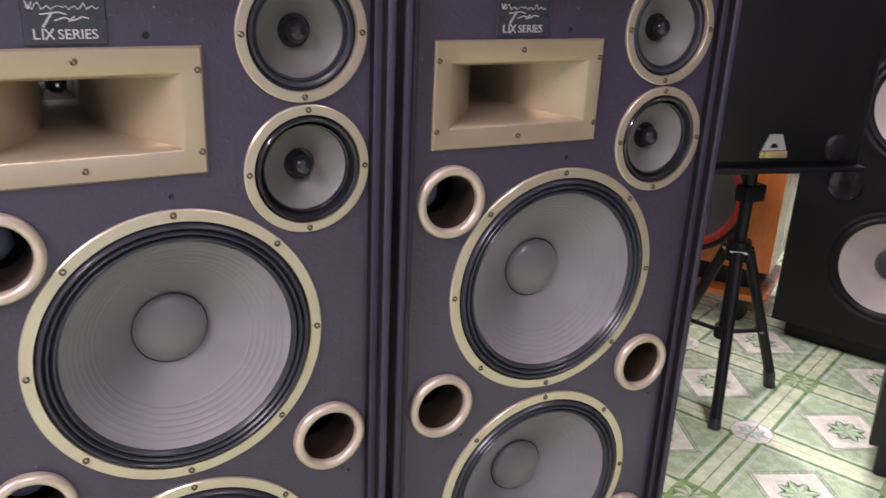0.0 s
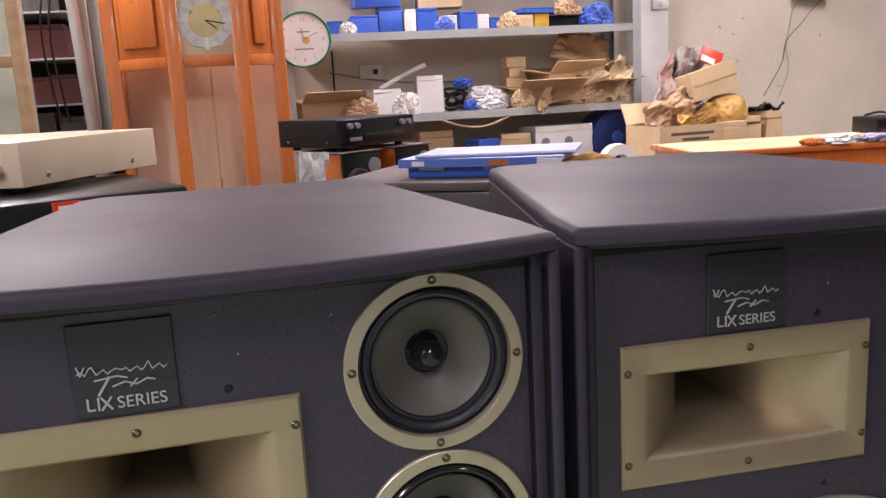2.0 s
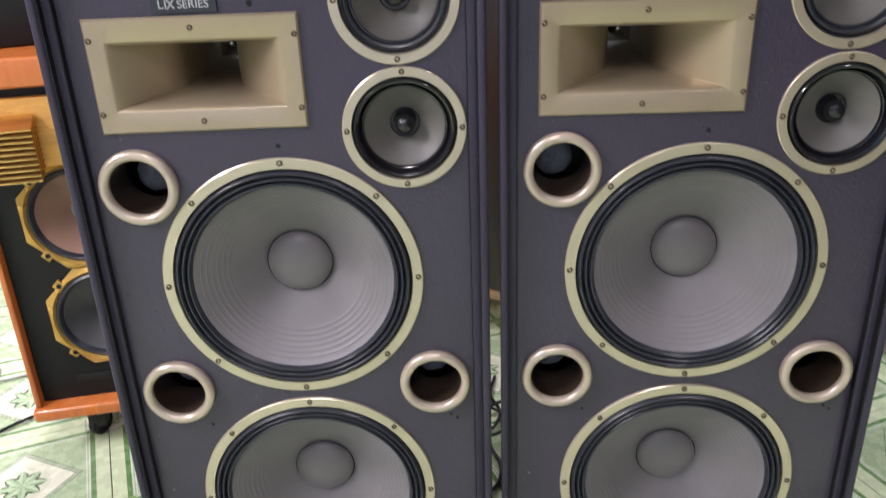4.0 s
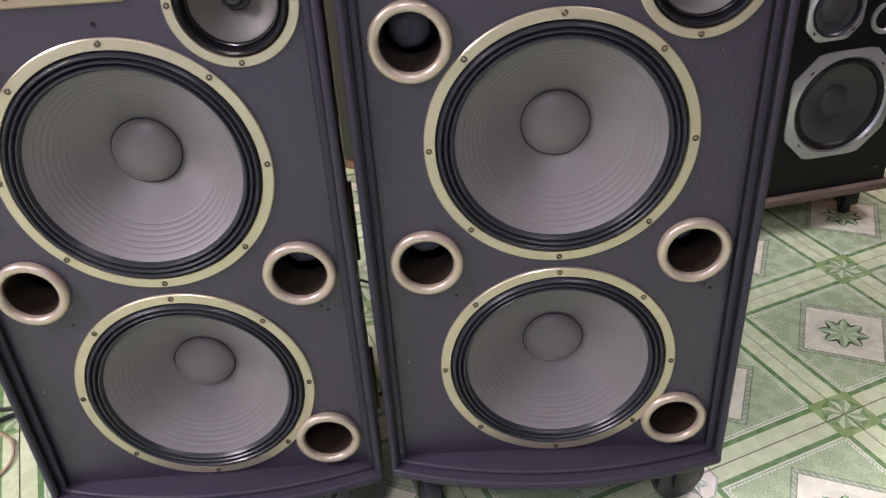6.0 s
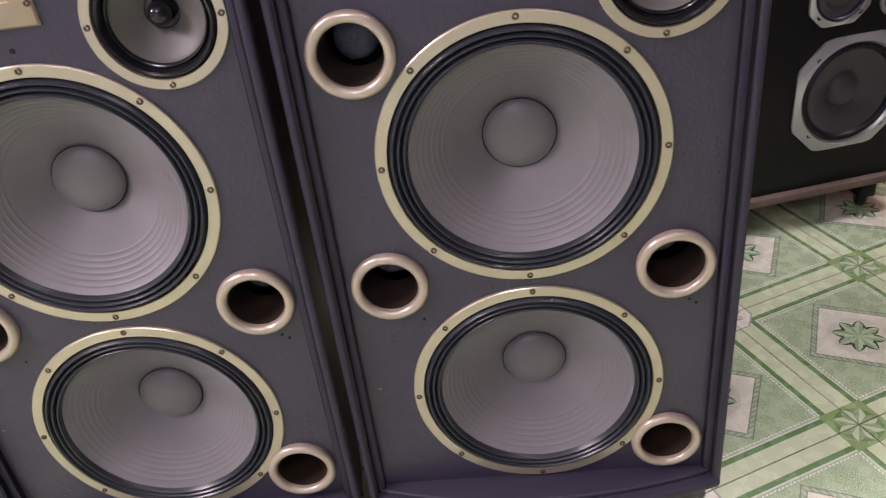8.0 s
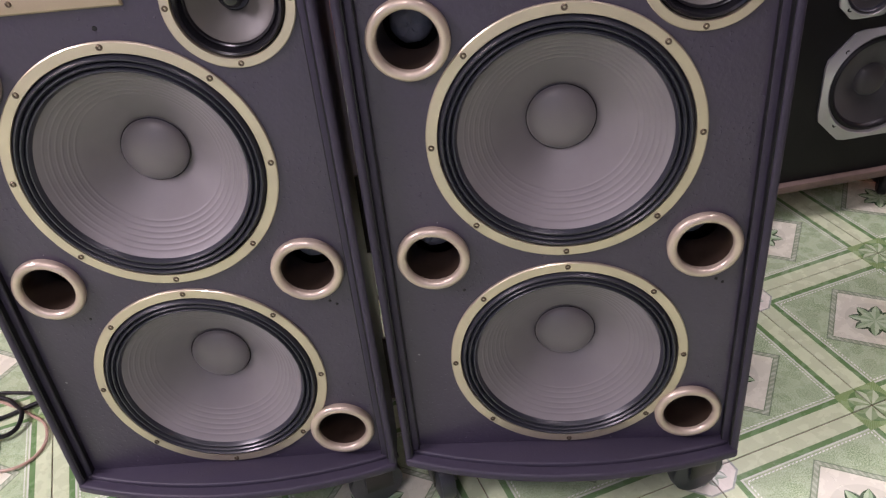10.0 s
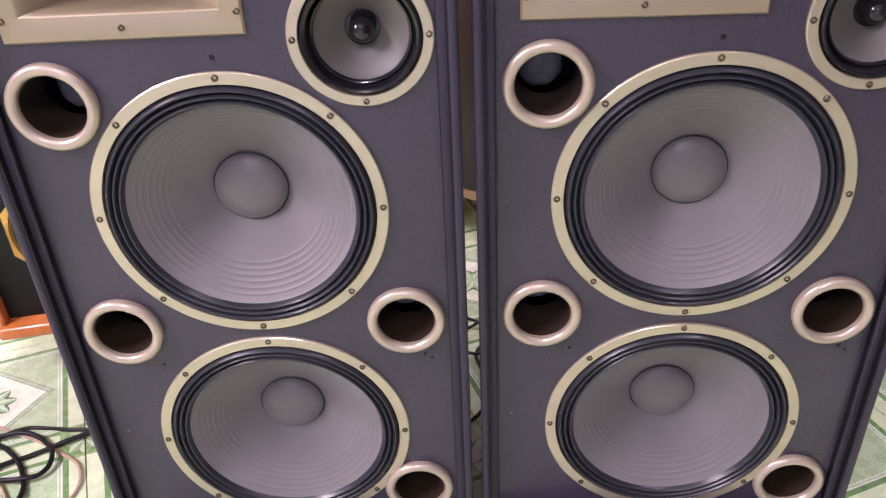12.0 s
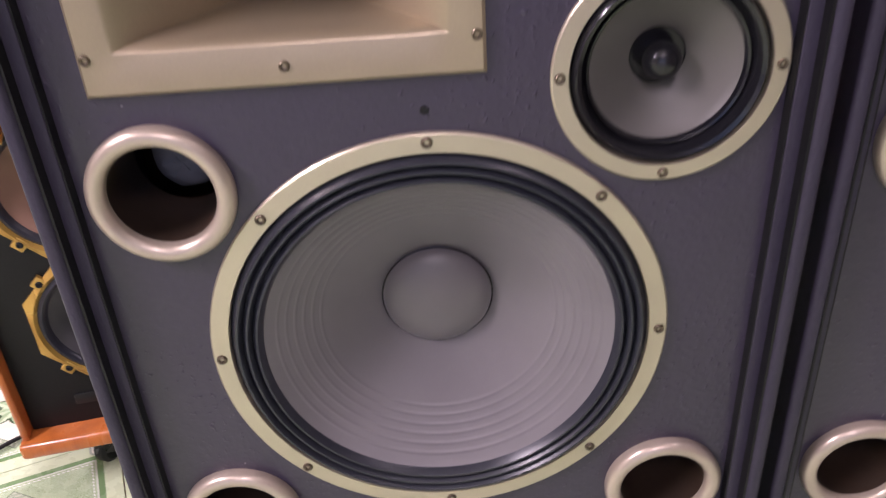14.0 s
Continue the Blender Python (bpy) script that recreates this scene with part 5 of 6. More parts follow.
# column, wall clock, socket, wires
col = tagged(mesh_object("column", box(2.03, 2.20, 3.17, 3.298, 0, 3.09, 0.006), WHITE), "white painted column on the plaster wall", "column", kind="structure")
clock = thing("wall_clock", "round white wall clock with a dark green rim", "clock", pose(0.358, 2.925, 1.634, 0, 0, 0) @ Matrix.Scale(0.88, 4))
part("rim", lathe([(0.0, 0.03), (0.124, 0.03), (0.133, 0.015), (0.133, -0.008), (0.128, -0.014), (0.122, -0.010)], 64), GREEN, clock)
part("dial", lathe([(0.0, -0.006), (0.123, -0.006), (0.124, 0.0)], 64), WHITE, clock, "white dial")
for i in range(12):
    a = math.pi / 2 - i * math.pi / 6
    if i % 3:
        part("hour_mark", box(-0.0015, 0.0015, -0.0008, 0.0, -0.006, 0.006, 0), GREY_PLASTIC, clock, "", pose(0.10 * math.cos(a), -0.0065, 0.10 * math.sin(a), 0, 90 - math.degrees(a), 0), False)
for txt, x, z in (("12", 0.0, 0.092), ("3", 0.094, 0.0), ("6", 0.0, -0.094), ("9", -0.094, 0.0)):
    cu = bpy.data.curves.new("numeral", "FONT")
    cu.body, cu.size, cu.align_x, cu.align_y, cu.extrude = txt, 0.027, "CENTER", "CENTER", 0.0003
    tmp = new("numeral", cu)
    me = bpy.data.meshes.new_from_object(tmp.evaluated_get(bpy.context.evaluated_depsgraph_get()))
    bpy.data.objects.remove(tmp)
    me.materials.clear()
    me.materials.append(GREY_PLASTIC)
    num = new("numeral", me)
    num.parent, num.matrix_basis = clock, pose(x, -0.0068, z, 90, 0, 0)
for length, width, ang in ((0.055, 0.004, 100), (0.075, 0.003, 25)):
    part("pointer", box(0, length, -0.0012, 0.0, -width / 2, width / 2, 0), GREY_PLASTIC, clock, "", pose(0, -0.0085, 0, 0, -ang, 0), False)
part("mark", lathe([(0.0, -0.0008), (0.017, -0.0008), (0.017, 0.0)], 24), YELLOW, clock, "small yellow-green mark", pose(0.012, -0.0066, -0.004))
part("mark", box(-0.03, 0.03, -0.0006, 0.0, -0.003, 0.003, 0), GREY_PLASTIC, clock, "grey line of writing", pose(0, -0.0066, 0.035), False)
part("mark", box(-0.045, 0.045, -0.0006, 0.0, -0.003, 0.003, 0), GREY_PLASTIC, clock, "grey line of writing", pose(0, -0.0066, -0.045), False)
part("hanger", box(-0.02, 0.02, 0.0302, 0.0335, 0.00, 0.03, 0.001), SHELF_GREY, clock, "hanging bracket")
socket = thing("wall_socket", "white wall socket on the plaster wall", "socket", pose(0.70, 3.2995, 1.495))
part("plate", box(-0.055, 0.055, -0.012, 0.0, -0.032, 0.032, 0.004), WHITE, socket)
part("switch", box(0.008, 0.032, -0.016, -0.0125, -0.012, 0.012, 0.002), BOX_RED, socket, "dark red switch")
box_dev = thing("wall_device", "small black wall-mounted box with a green light", "network device", pose(3.09, 3.2995, 1.80, 0, 0, 0))
part("case", box(-0.10, 0.11, -0.10, 0.0, -0.022, 0.022, 0.006), BLACK, box_dev)
part("lamp", box(0.06, 0.10, -0.104, -0.1005, -0.002, 0.016, 0.001), GREEN_LIGHT, box_dev, "lit green lamp")
part("socket_row", box(-0.08, 0.03, -0.1035, -0.1005, -0.014, -0.004, 0.001), GREY_PLASTIC, box_dev, "row of grey sockets")
plate = thing("switch_plate", "small white switch plate on the column", "switch", pose(2.15, 3.1695, 1.755))
part("cover", box(-0.045, 0.045, -0.012, 0.0, -0.026, 0.026, 0.004), WHITE, plate)
part("switch", box(-0.010, 0.010, -0.016, -0.0125, -0.012, 0.012, 0.002), SILVER_PALE, plate, "pale rocker")
cable("wall_wire", [(3.19, 3.25, 1.775), (3.153, 3.285, 1.74), (3.06, 3.292, 1.64), (2.974, 3.292, 1.555), (2.952, 3.292, 1.45), (2.90, 3.292, 1.36), (2.84, 3.292, 1.27)], 0.0018, BLACK, "thin black wire along the plaster wall")
cable("wall_wire", [(3.02, 3.25, 1.775), (3.01, 3.292, 1.72), (2.99, 3.294, 1.62), (2.972, 3.294, 1.55), (2.99, 3.294, 1.40), (2.93, 3.294, 1.25)], 0.0014, GREY_PLASTIC, "thin grey wire along the plaster wall")
cable("wall_wire", [(0.52, 3.292, 1.60), (0.52, 3.292, 1.36), (0.525, 3.292, 1.1)], 0.004, BLACK, "thin black wire down the plaster wall")
cable("wall_wire", [(0.5, 3.292, 1.50), (0.8, 3.292, 1.445), (1.2, 3.292, 1.43)], 0.003, GREY_PLASTIC, "thin grey wire along the plaster wall")
for k in range(8):
    rng = random.Random(40 + k)
    x, z = rng.uniform(2.3, 3.3), rng.uniform(1.3, 2.0)
    part("chip", lathe([(0.0, -0.001), (0.003 + 0.004 * rng.random(), -0.001), (0.007, 0.0)], 7), GREY_PLASTIC, bpy.data.objects["wall_north"], "", pose(x, 3.2995, z, 0, rng.uniform(0, 90), 0) @ Matrix.Diagonal((1.5, 1, 0.5, 1)))

# heap of cartons on a stand at the right of the shelf
heap_table = thing("work_table", "plain wooden work table under a heap of cartons", "table", pose(2.12, 2.75, 0))
part("top", box(-0.36, 0.42, -0.30, 0.30, 0.985, 1.01, 0.003), PALE_WOOD, heap_table)
for x in (-0.32, 0.38):
    for y in (-0.26, 0.26):
        part("leg", box(x - 0.02, x + 0.02, y - 0.02, y + 0.02, 0, 0.9845, 0.002), PALE_WOOD, heap_table)
crt = open_carton("cardboard_box", "brown cardboard box with dark printed lines on a table", 0.30, 0.28, 0.185, pose(1.900, 2.60, 1.0105, 0, 0, 3), PALE_CARD, (None, None, None, 60))
for k, (w, z) in enumerate(((0.20, 0.150), (0.15, 0.126))):
    part("printed_line", box(-w / 2 + 0.03 * k, w / 2 + 0.01, -0.1428, -0.1422, z - 0.006, z + 0.006, 0), DUSTY, crt, "dark printed line", smooth=False)
packet("tan_carton", "plain tan carton beside the printed box", "cardboard box", 2.075, 2.20, 2.50, 2.70, 1.0105, 1.195, PALE_CARD, 2, "", 21, 0.003)
folded("cardboard_flap", "torn brown cardboard leaning out of a box", "cardboard", pose(1.865, 2.56, 1.262, -14, -24, 4), 0.235, 0.125, CARD, 3, 0.030, 0.006, 0.9)
folded("cardboard_flap", "dark creased cardboard flap in a box", "cardboard", pose(1.90, 2.585, 1.235, -20, -34, -6), 0.25, 0.10, OLD_WOOD, 8, 0.035, 0.006, 0.8)
folded("brown_paper", "creased brown wrapping paper in a box", "paper", pose(1.975, 2.545, 1.225, -30, -12, 8), 0.19, 0.085, YELLOW_PAPER, 5, 0.040, 0.003)
crumpled("stuffing_paper", "crumpled brown paper filling a box", "paper", pose(1.92, 2.64, 1.02), 0.12, 0.10, 0.19, CARD, 3, 0.25)
crumpled("yellow_bag", "crumpled yellow paper bag on a carton heap", "paper bag", pose(2.165, 2.60, 1.185, 0, -14, 0), 0.105, 0.075, 0.085, YELLOW_PAPER, 7, 0.12)
tan = thing("tilted_carton", "flat tan cardboard carton tilted on the heap", "cardboard box", pose(2.075, 2.575, 1.372, -8, -14, 3))
part("carton", jitter(box(-0.115, 0.115, -0.02, 0.10, -0.065, 0.062, 0.003, 1), 0.003, 6), PALE_CARD, tan)
part("seam", box(-0.112, 0.112, -0.0235, -0.0205, -0.002, 0.001, 0), CARD, tan, "lid seam", smooth=False)
folded("red_grey_bag", "dusty maroon bag slumped on the carton heap", "bag", pose(1.945, 2.70, 1.375, -10, 24, 6), 0.11, 0.25, DUSTY_RED, 11, 0.030, 0.02, 0.8)
folded("grey_bag", "dusty grey bag slumped on the carton heap", "bag", pose(2.035, 2.72, 1.40, -6, 20, -4), 0.15, 0.25, DUSTY_GREY, 14, 0.035, 0.03, 0.75)
red = thing("red_packet", "bright red and white packet on the heap", "carton", pose(2.125, 2.665, 1.475, -12, 24, -10))
part("packet", box(-0.05, 0.05, -0.008, 0.008, -0.035, 0.035, 0.003), RED_LABEL, red)
part("white_band", box(-0.046, 0.02, -0.0095, -0.0085, -0.032, -0.006, 0), WHITE, red, "white printed band", smooth=False)
for k, (x, h) in enumerate(((2.262, 0.20), (2.365, 0.215))):
    packet("paper_sack", "upright pale cardboard sleeve on a table", "cardboard box", x - 0.045, x + 0.045, 2.55, 2.7, 1.0105, 1.01 + h, PALE_CARD, k * 8 - 4, "", 30 + k, 0.006)
folded("black_rag", "dark rag lying over cardboard sleeves", "rag", pose(2.37, 2.61, 1.239, 80, 0, 5), 0.13, 0.10, BLACK, 6, 0.018, 0.006)
roll = thing("white_roll", "roll of white tape lying on its side", "tape", pose(1.56, 2.45, 0.985))
part("roll", lathe([(0.035, -0.03), (0.075, -0.03), (0.078, 0.0), (0.075, 0.03), (0.035, 0.03)], 32, True), WHITE, roll, "", pose(0, 0, 0.079))
side_table = thing("side_table", "plain wooden side table below the shelf", "table", pose(1.35, 2.4, 0))
part("top", box(-0.4, 0.34, -0.15, 0.25, 0.96, 0.9845, 0.003), OLD_WOOD, side_table)
for x in (-0.37, 0.31):
    for y in (-0.12, 0.22):
        part("leg", box(x - 0.02, x + 0.02, y - 0.02, y + 0.02, 0, 0.9595, 0.002), OLD_WOOD, side_table)

# orange table with papers and a dark device
ot = thing("orange_cabinet", "orange lacquered wooden cabinet with things on its top", "cabinet", pose(1.52, 1.77, 0, 0, 0, -9))
part("body", box(0.0, 0.95, 0.0, 0.42, 0.0, 1.128, 0.004), ORANGE_WOOD, ot)
part("top_board", box(-0.015, 0.965, -0.015, 0.43, 1.1285, 1.1485, 0.004), ORANGE_WOOD, ot)
part("dust_sheet", box(-0.010, 0.960, -0.008, 0.425, 1.1487, 1.1500, 0.0004, 1), PALE_CARD, ot, "pale dusty cardboard sheet on the top")
crumpled("orange_packet", "orange and white packet on the cabinet", "packet", pose(1.93, 1.72, 1.1505), 0.05, 0.03, 0.014, ORANGE_WOOD, 4, 0.3)
crumpled("film_bag", "clear plastic film bundle on the cabinet", "plastic bag", pose(2.03, 1.72, 1.1505), 0.08, 0.04, 0.018, GREY_FILM, 6, 0.4)
crumpled("film_bag", "pale violet plastic bundle on the cabinet", "plastic bag", pose(2.16, 1.69, 1.1505), 0.06, 0.04, 0.016, VIOLET_FILM, 8, 0.4)
dev = thing("black_device", "black audio device with a worn face on the cabinet", "audio device", pose(2.225, 1.77, 1.1505, 0, 0, -14))
part("case", box(0.0, 0.22, 0.0, 0.18, 0.012, 0.07, 0.003), BLACK, dev)
part("face", box(0.003, 0.217, -0.006, -0.0005, 0.014, 0.066, 0.002), GLOSS_BLACK, dev, "glossy black face")
for x in (0.02, 0.2):
    part("foot", rod((x, 0.09, 0.0), (x, 0.09, 0.0125), 0.01, 12), BLACK, dev)
cable("device_wire", [(2.275, 1.89, 1.225), (2.315, 1.87, 1.235), (2.365, 1.88, 1.23), (2.395, 1.85, 1.226)], 0.004, BLACK, "thin black wire on a device")

# tall clock with three glazed faces
gc = thing("longcase_clock", "tall orange wooden clock with a gilt dial and glazed front", "clock")
PTS = [(-0.375, 2.66), (-0.150, 2.50), (0.090, 2.50), (0.228, 2.62)]
for k, (x, y) in enumerate(PTS):
    w = 0.026 if k in (0, 3) else 0.024
    part("post", prism([(x - w, y - 0.018), (x + w, y - 0.018), (x + w, y + 0.03), (x - w, y + 0.03)], 0.0, 2.05, 0.005), ORANGE_WOOD, gc)
for k, ((xa, ya), (xb, yb)) in enumerate(zip(PTS, PTS[1:])):
    length = math.hypot(xb - xa, yb - ya)
    at = pose(xa, ya, 0, 0, 0, math.degrees(math.atan2(yb - ya, xb - xa)))
    e = 0.03
    part("cross_rail", box(e, length - e, -0.008, 0.02, 1.525, 1.565, 0.003), ORANGE_WOOD, gc, "", at)
    part("cross_rail", box(e, length - e, -0.008, 0.02, 0.55, 0.62, 0.003), ORANGE_WOOD, gc, "", at)
    part("lower_panel", box(e, length - e, -0.002, 0.015, 0.10, 0.5495, 0.003), ORANGE_WOOD, gc, "", at)
    part("head_rail", box(e - 0.02, length - e + 0.02, -0.012, 0.025, 1.90, 2.0, 0.004), ORANGE_WOOD, gc, "", at)
    part("glass_pane", box(e, length - e, 0.004, 0.008, 0.6205, 1.5245, 0), GLASS, gc, "dusty glass pane", at, False).visible_shadow = False
    if k != 1:
        part("raised_panel", box(e + 0.002, length - e - 0.002, 0.0, 0.018, 1.5655, 1.8995, 0.002), ORANGE_WOOD, gc, "", at)
        part("raised_field", box(e + 0.03, length - e - 0.03, -0.014, -0.0005, 1.60, 1.87, 0.010), ORANGE_WOOD, gc, "raised wooden field", at)
part("dial", box(-0.121, 0.061, 2.515, 2.522, 1.5675, 1.895, 0.001), DIAL_PALE, gc, "pale gilt dial plate")
part("dial_ring", lathe([(0.060, 0.0), (0.060, -0.003), (0.098, -0.004), (0.100, 0.0)], 48), SILVER_PALE, gc, "pale silver hour ring", pose(-0.03, 2.5145, 1.690))
part("dial_centre", lathe([(0.0, -0.003), (0.059, -0.003), (0.0595, 0.0)], 40), DIAL, gc, "gilt centre", pose(-0.03, 2.5145, 1.690))
for i in range(12):
    a = i * math.pi / 6
    part("hour_bar", box(-0.007, 0.007, -0.002, 0.0, -0.021, 0.021, 0.0005, 1), SILVER_FRAME if i % 3 else WHITE, gc, "", pose(-0.03 + 0.084 * math.cos(a), 2.5095, 1.690 + 0.084 * math.sin(a), 0, 90 - math.degrees(a), 0), False)
for length, ang in ((0.05, -38), (0.07, -12)):
    part("pointer", box(0, length, -0.001, 0.0, -0.002, 0.002, 0), BLACK, gc, "", pose(-0.03, 2.5105, 1.690, 0, -ang, 0), False)
# Board colour is lightened in place of the dusty haze on the panes.
part("back", box(-0.36, 0.215, 2.88, 2.90, 0.05, 2.0, 0.002), HAZE_BEIGE, gc, "pale back board, lightened for haze on the panes")
part("side", box(-0.375, -0.36, 2.69, 2.90, 0.05, 2.0, 0.002), ORANGE_WOOD, gc)
part("side", box(0.215, 0.23, 2.66, 2.90, 0.05, 2.0, 0.002), ORANGE_WOOD, gc)
part("base", box(-0.41, 0.265, 2.46, 2.93, 0.0, 0.0995, 0.008), ORANGE_WOOD, gc)
part("pendulum_rod", rod((-0.03, 2.68, 0.85), (-0.03, 2.68, 1.52), 0.004, 8), DIAL, gc, "brass pendulum rod")
part("pendulum_bob", lathe([(0.0, -0.008), (0.06, -0.004), (0.065, 0.0), (0.06, 0.004), (0.0, 0.008)], 32), DIAL, gc, "brass pendulum bob", pose(-0.03, 2.68, 0.80))

# pale glazed cabinet and the dark rack behind it
pc = thing("glazed_cabinet", "pale wooden cabinet with glass panes", "cabinet", pose(-1.040, 2.22, 0, 0, 0, 0))
for x in (0.0, 0.415):
    part("post", box(x, x + 0.038, 0.0, 0.035, 0.0, 2.1, 0.003), PALE_WOOD, pc)
for z in (0.08, 0.9, 1.54, 2.06):
    part("cross_rail", box(0.0385, 0.4145, 0.003, 0.03, z, z + 0.035, 0.002), PALE_WOOD, pc)
part("glass_pane", box(0.0385, 0.4145, 0.012, 0.016, 0.94, 1.5395, 0), GLASS, pc, "dusty glass pane", smooth=False).visible_shadow = False
part("glass_pane", box(0.0385, 0.4145, 0.012, 0.016, 1.58, 2.0595, 0), GLASS, pc, "dusty glass pane", smooth=False).visible_shadow = False
part("back", box(0.0, 0.400, 0.33, 0.345, 0.0, 2.1, 0.002), CABINET_BACK, pc, "grey-green back board")
part("side", box(0.0, 0.018, 0.0355, 0.3295, 0.0, 2.1, 0.002), PALE_WOOD, pc)

rack = thing("storage_rack", "grey metal rack full of dark red boxes", "rack", pose(0, 0, 0))
for x in (-1.35, -0.50):
    part("post", box(x - 0.018, x + 0.018, 2.93, 2.966, 0.0, 2.3, 0.001), SHELF_GREY, rack, "grey steel post")
    part("post", box(x - 0.018, x + 0.018, 3.25, 3.286, 0.0, 2.3, 0.001), SHELF_GREY, rack, "grey steel post")
for z in (0.5, 0.9, 1.25, 1.42, 1.60, 1.78, 2.0):
    part("shelf_board", box(-1.33, -0.52, 2.94, 3.28, z - 0.008, z, 0.001), SHELF_GREY, rack)
part("back_sheet", box(-1.33, -0.52, 3.281, 3.285, 0.0, 2.3, 0), BLACK, rack, "dark back sheet", smooth=False)
for k, z in enumerate((0.9, 1.25, 1.42, 1.60, 1.78)):
    x = -1.28
    rng = random.Random(k)
    while x < -0.62:
        w = rng.uniform(0.09, 0.17)
        packet("red_box", "dark red box in the metal rack", "carton", x, min(x + w, -0.53), 2.98, 3.2, z, z + rng.uniform(0.09, 0.14), BOX_RED if rng.random() < 0.75 else DUSTY, rng.uniform(-3, 3), "boxes in the rack", k)
        x += w + 0.01
packet("white_carton", "white carton in the metal rack", "carton", -0.72, -0.54, 2.97, 3.1, 1.25, 1.31, WHITE, 0)
leaning = thing("steel_bar", "grey steel bar leaning by the rack", "bar")
part("bar", rod((-0.46, 2.90, 0.02), (-0.54, 2.905, 2.1), 0.022, 12), SHELF_GREY, leaning)
for k, (x, y) in enumerate(((-0.63, 2.90), (-0.60, 2.89))):
    cable("hanging_wire", [(x, 2.9, 1.85), (x - 0.02, 2.89, 1.7), (x - 0.01, 2.9, 1.5), (x + 0.01, 2.9, 1.35)], 0.004, BLACK, "thin black wire hanging in front of the rack")

# black deck on two small wooden loudspeakers
stand = thing("low_table", "dark low table with audio gear", "table", pose(0.42, 1.95, 0, 0, 0, 26))
part("top", box(-0.32, 0.45, -0.14, 0.34, 1.03, 1.055, 0.003), OLD_WOOD, stand)
for x in (-0.28, 0.41):
    for y in (-0.1, 0.3):
        part("leg", box(x - 0.02, x + 0.02, y - 0.02, y + 0.02, 0, 1.0295, 0.002), OLD_WOOD, stand)
for k, (x, y, turn) in enumerate(((0.405, 1.90, 30), (0.60, 2.03, 30))):
    sp = thing("bookshelf_speaker", "small orange-sided bookshelf loudspeaker with a black front", "loudspeaker", pose(x, y, 1.0555, 0, 0, turn), "small loudspeakers")
    part("body", box(-0.078, 0.078, 0.0, 0.22, 0.0, 0.165, 0.003), ORANGE_WOOD, sp)
    part("front", box(-0.075, 0.075, -0.008, -0.0005, 0.003, 0.162, 0.002), GLOSS_BLACK, sp, "black front")
    part("woofer", lathe([(0.052, 0.0), (0.052, -0.006), (0.045, -0.006), (0.028, 0.012), (0.0, 0.008)], 32), DARK_CONE, sp, "dark cone", pose(-0.02, -0.0145, 0.065))
    part("tweeter", lathe([(0.025, 0.0), (0.025, -0.004), (0.0, -0.006)], 24), GREY_PLASTIC, sp, "", pose(0.05, -0.0085, 0.12))
    part("dust_sheet", box(-0.09, 0.085, -0.015, 0.225, 0.1655, 0.1685, 0.001), DUSTY, sp, "dusty top sheet")
deck = thing("cassette_deck", "black tape deck with small knobs", "audio device", pose(0.355, 1.90, 1.2245, 0, 0, 33))
part("case", box(-0.02, 0.31, 0.0, 0.30, 0.012, 0.100, 0.003), BLACK, deck)
part("face", box(-0.02, 0.31, -0.010, -0.0005, 0.014, 0.098, 0.003), GLOSS_BLACK, deck, "glossy black face")
for x in (0.02, 0.05, 0.25, 0.28):
    part("knob", rod((x, -0.024, 0.078), (x, -0.0105, 0.078), 0.009, 16), GREY_PLASTIC, deck, "small grey knob")
part("tray", box(0.08, 0.22, -0.014, -0.0105, 0.028, 0.05, 0.002), BLACK, deck, "cassette tray")
part("button_row", box(0.02, 0.07, -0.014, -0.0105, 0.03, 0.042, 0.001), GREY_PLASTIC, deck)
for x, y in ((0.02, 0.04), (0.28, 0.04), (0.02, 0.26), (0.28, 0.26)):
    part("foot", rod((x, y, 0.0), (x, y, 0.0125), 0.014, 14), BLACK, deck)
for y, z in ((0.05, 0.03), (0.25, 0.03), (0.25, 0.085)):
    part("screw", screw_mesh(0.006), CHROME, deck, "", pose(-0.021, y, z, 0, 0, 90))
folded("white_bag", "white plastic sheet hanging over a table edge", "plastic sheet", pose(0.245, 1.79, 1.145, 0, 6, 20), 0.075, 0.185, GREY_FILM, 3, 0.016, 0.003, 1.25)
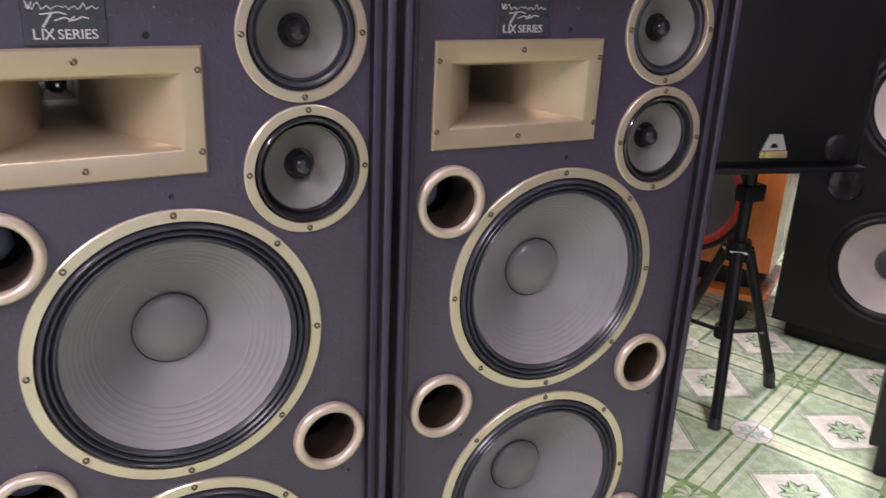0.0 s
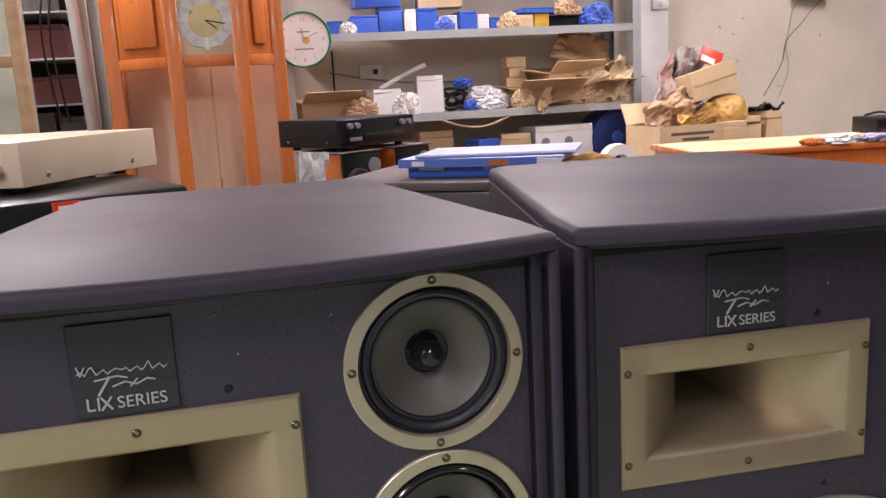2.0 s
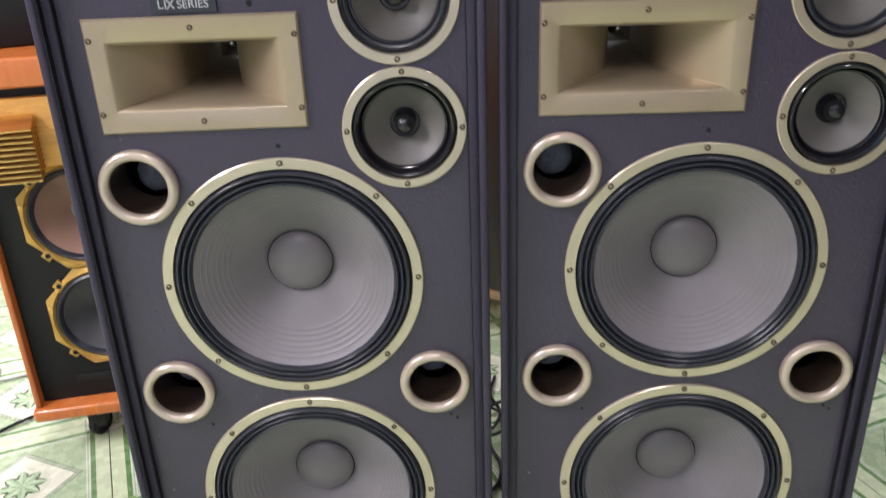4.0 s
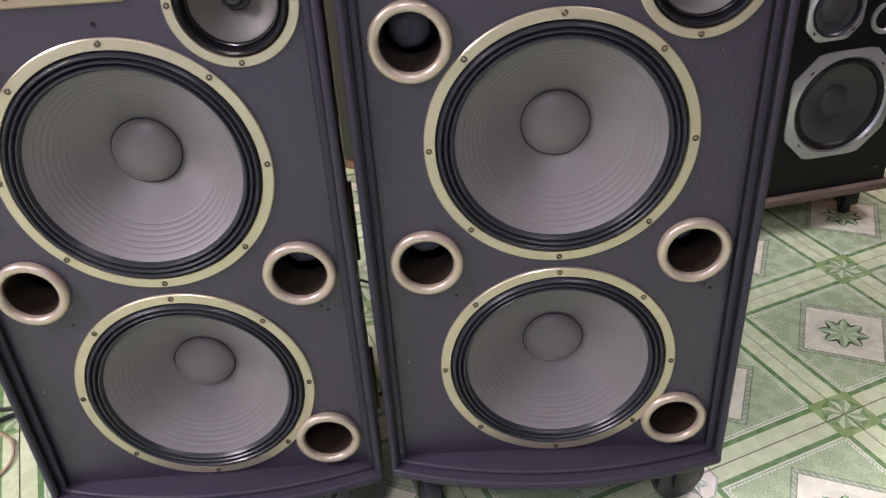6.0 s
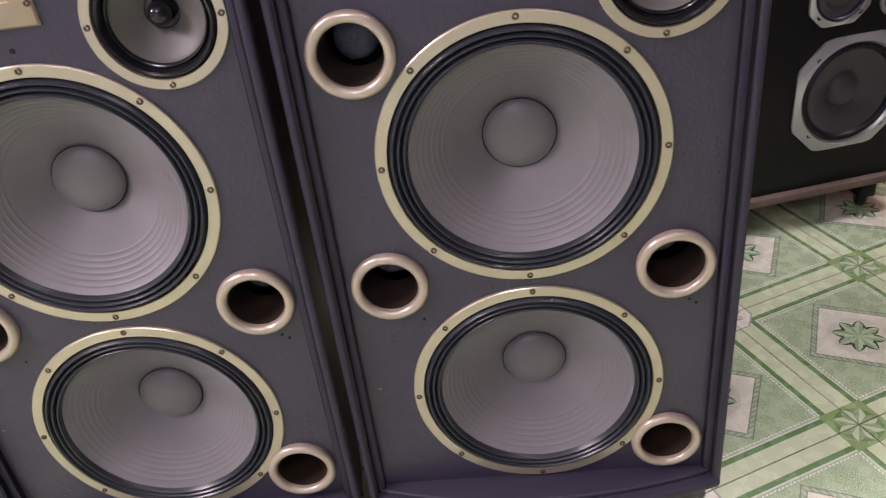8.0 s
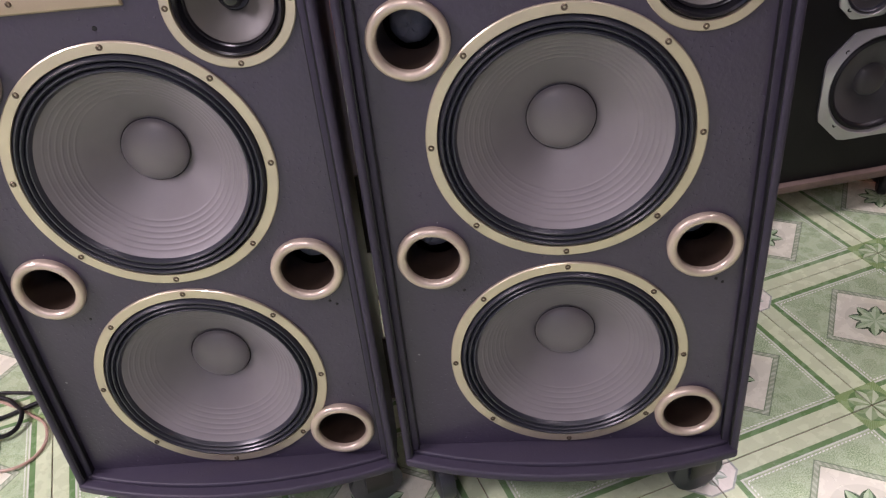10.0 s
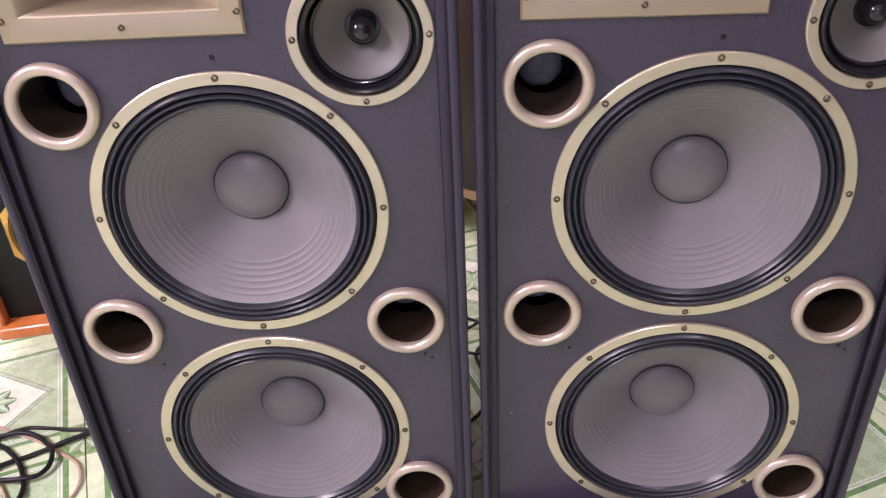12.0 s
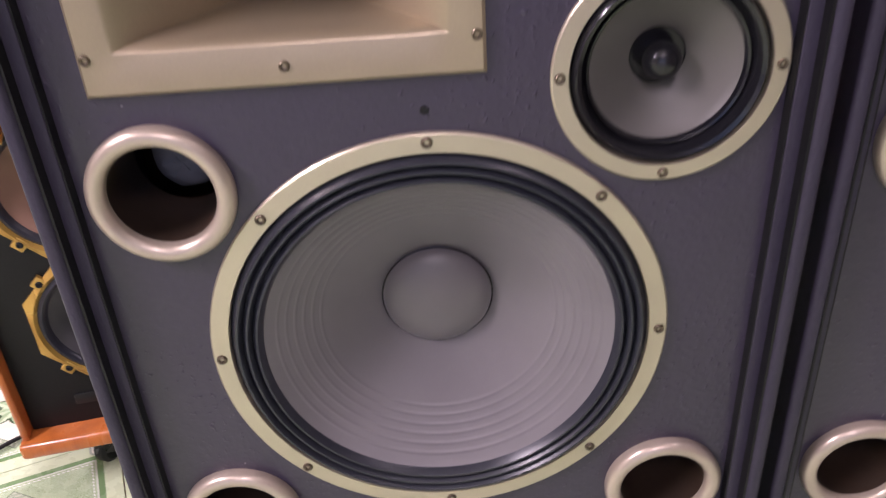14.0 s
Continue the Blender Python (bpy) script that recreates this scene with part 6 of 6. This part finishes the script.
crumpled("tape_lump", "small lump of white tape on a table", "tape", pose(0.06, 1.90, 1.0605), 0.05, 0.04, 0.04, WHITE, 13, 0.4)
shelf2 = thing("plank_shelf", "pale plank lying on a stand behind the loudspeakers", "shelf", pose(-0.1, 1.95, 0))
part("plank", box(-0.15, 0.25, -0.1, 0.15, 1.035, 1.06, 0.002), PALE_WOOD, shelf2)
for x in (-0.1, 0.2):
    part("leg", box(x - 0.02, x + 0.02, -0.02, 0.02, 0.0, 1.0345, 0.002), PALE_WOOD, shelf2)

# ---------- floor tiles ----------
TILE_AT = pose(1.354, 0.437, 0, 0, 0, 20.5)
me_tile = None
IN = 0.002
for i in range(-15, 14):
    for j in range(-16, 14):
        m = TILE_AT @ pose(0.4 * i, 0.4 * j, 0, 0, 0, 90 if (i + j) % 2 else 0)
        corners = [m @ Vector((sx * 0.1989, sy * 0.1989, 0)) for sx in (-1, 1) for sy in (-1, 1)]
        inside = [ROOM[0] + IN < c.x < ROOM[1] - IN and ROOM[2] + IN < c.y < ROOM[3] - IN for c in corners]
        if all(inside):
            if me_tile is None:
                me_tile = part("floor_tile", box(-0.1989, 0.1989, -0.1989, 0.1989, -0.0034, 0.0, 0.0008, 1), TILE, floor, "", m)
            else:
                again(me_tile, floor, m)
        elif any(inside) or (ROOM[0] < m.translation.x < ROOM[1] and ROOM[2] < m.translation.y < ROOM[3]):
            # a tile cut to the wall
            bm = box(-0.1989, 0.1989, -0.1989, 0.1989, -0.0034, 0.0, 0.0008, 1)
            back = m.inverted()
            for point, out in (((ROOM[0] + IN, 0, 0), (-1, 0, 0)), ((ROOM[1] - IN, 0, 0), (1, 0, 0)), ((0, ROOM[2] + IN, 0), (0, -1, 0)), ((0, ROOM[3] - IN, 0), (0, 1, 0))):
                bmesh.ops.bisect_plane(bm, geom=bm.verts[:] + bm.edges[:] + bm.faces[:], plane_co=back @ Vector(point), plane_no=back.to_3x3() @ Vector(out), clear_outer=True)
            if bm.faces:
                part("floor_tile", bm, TILE, floor, "", m)
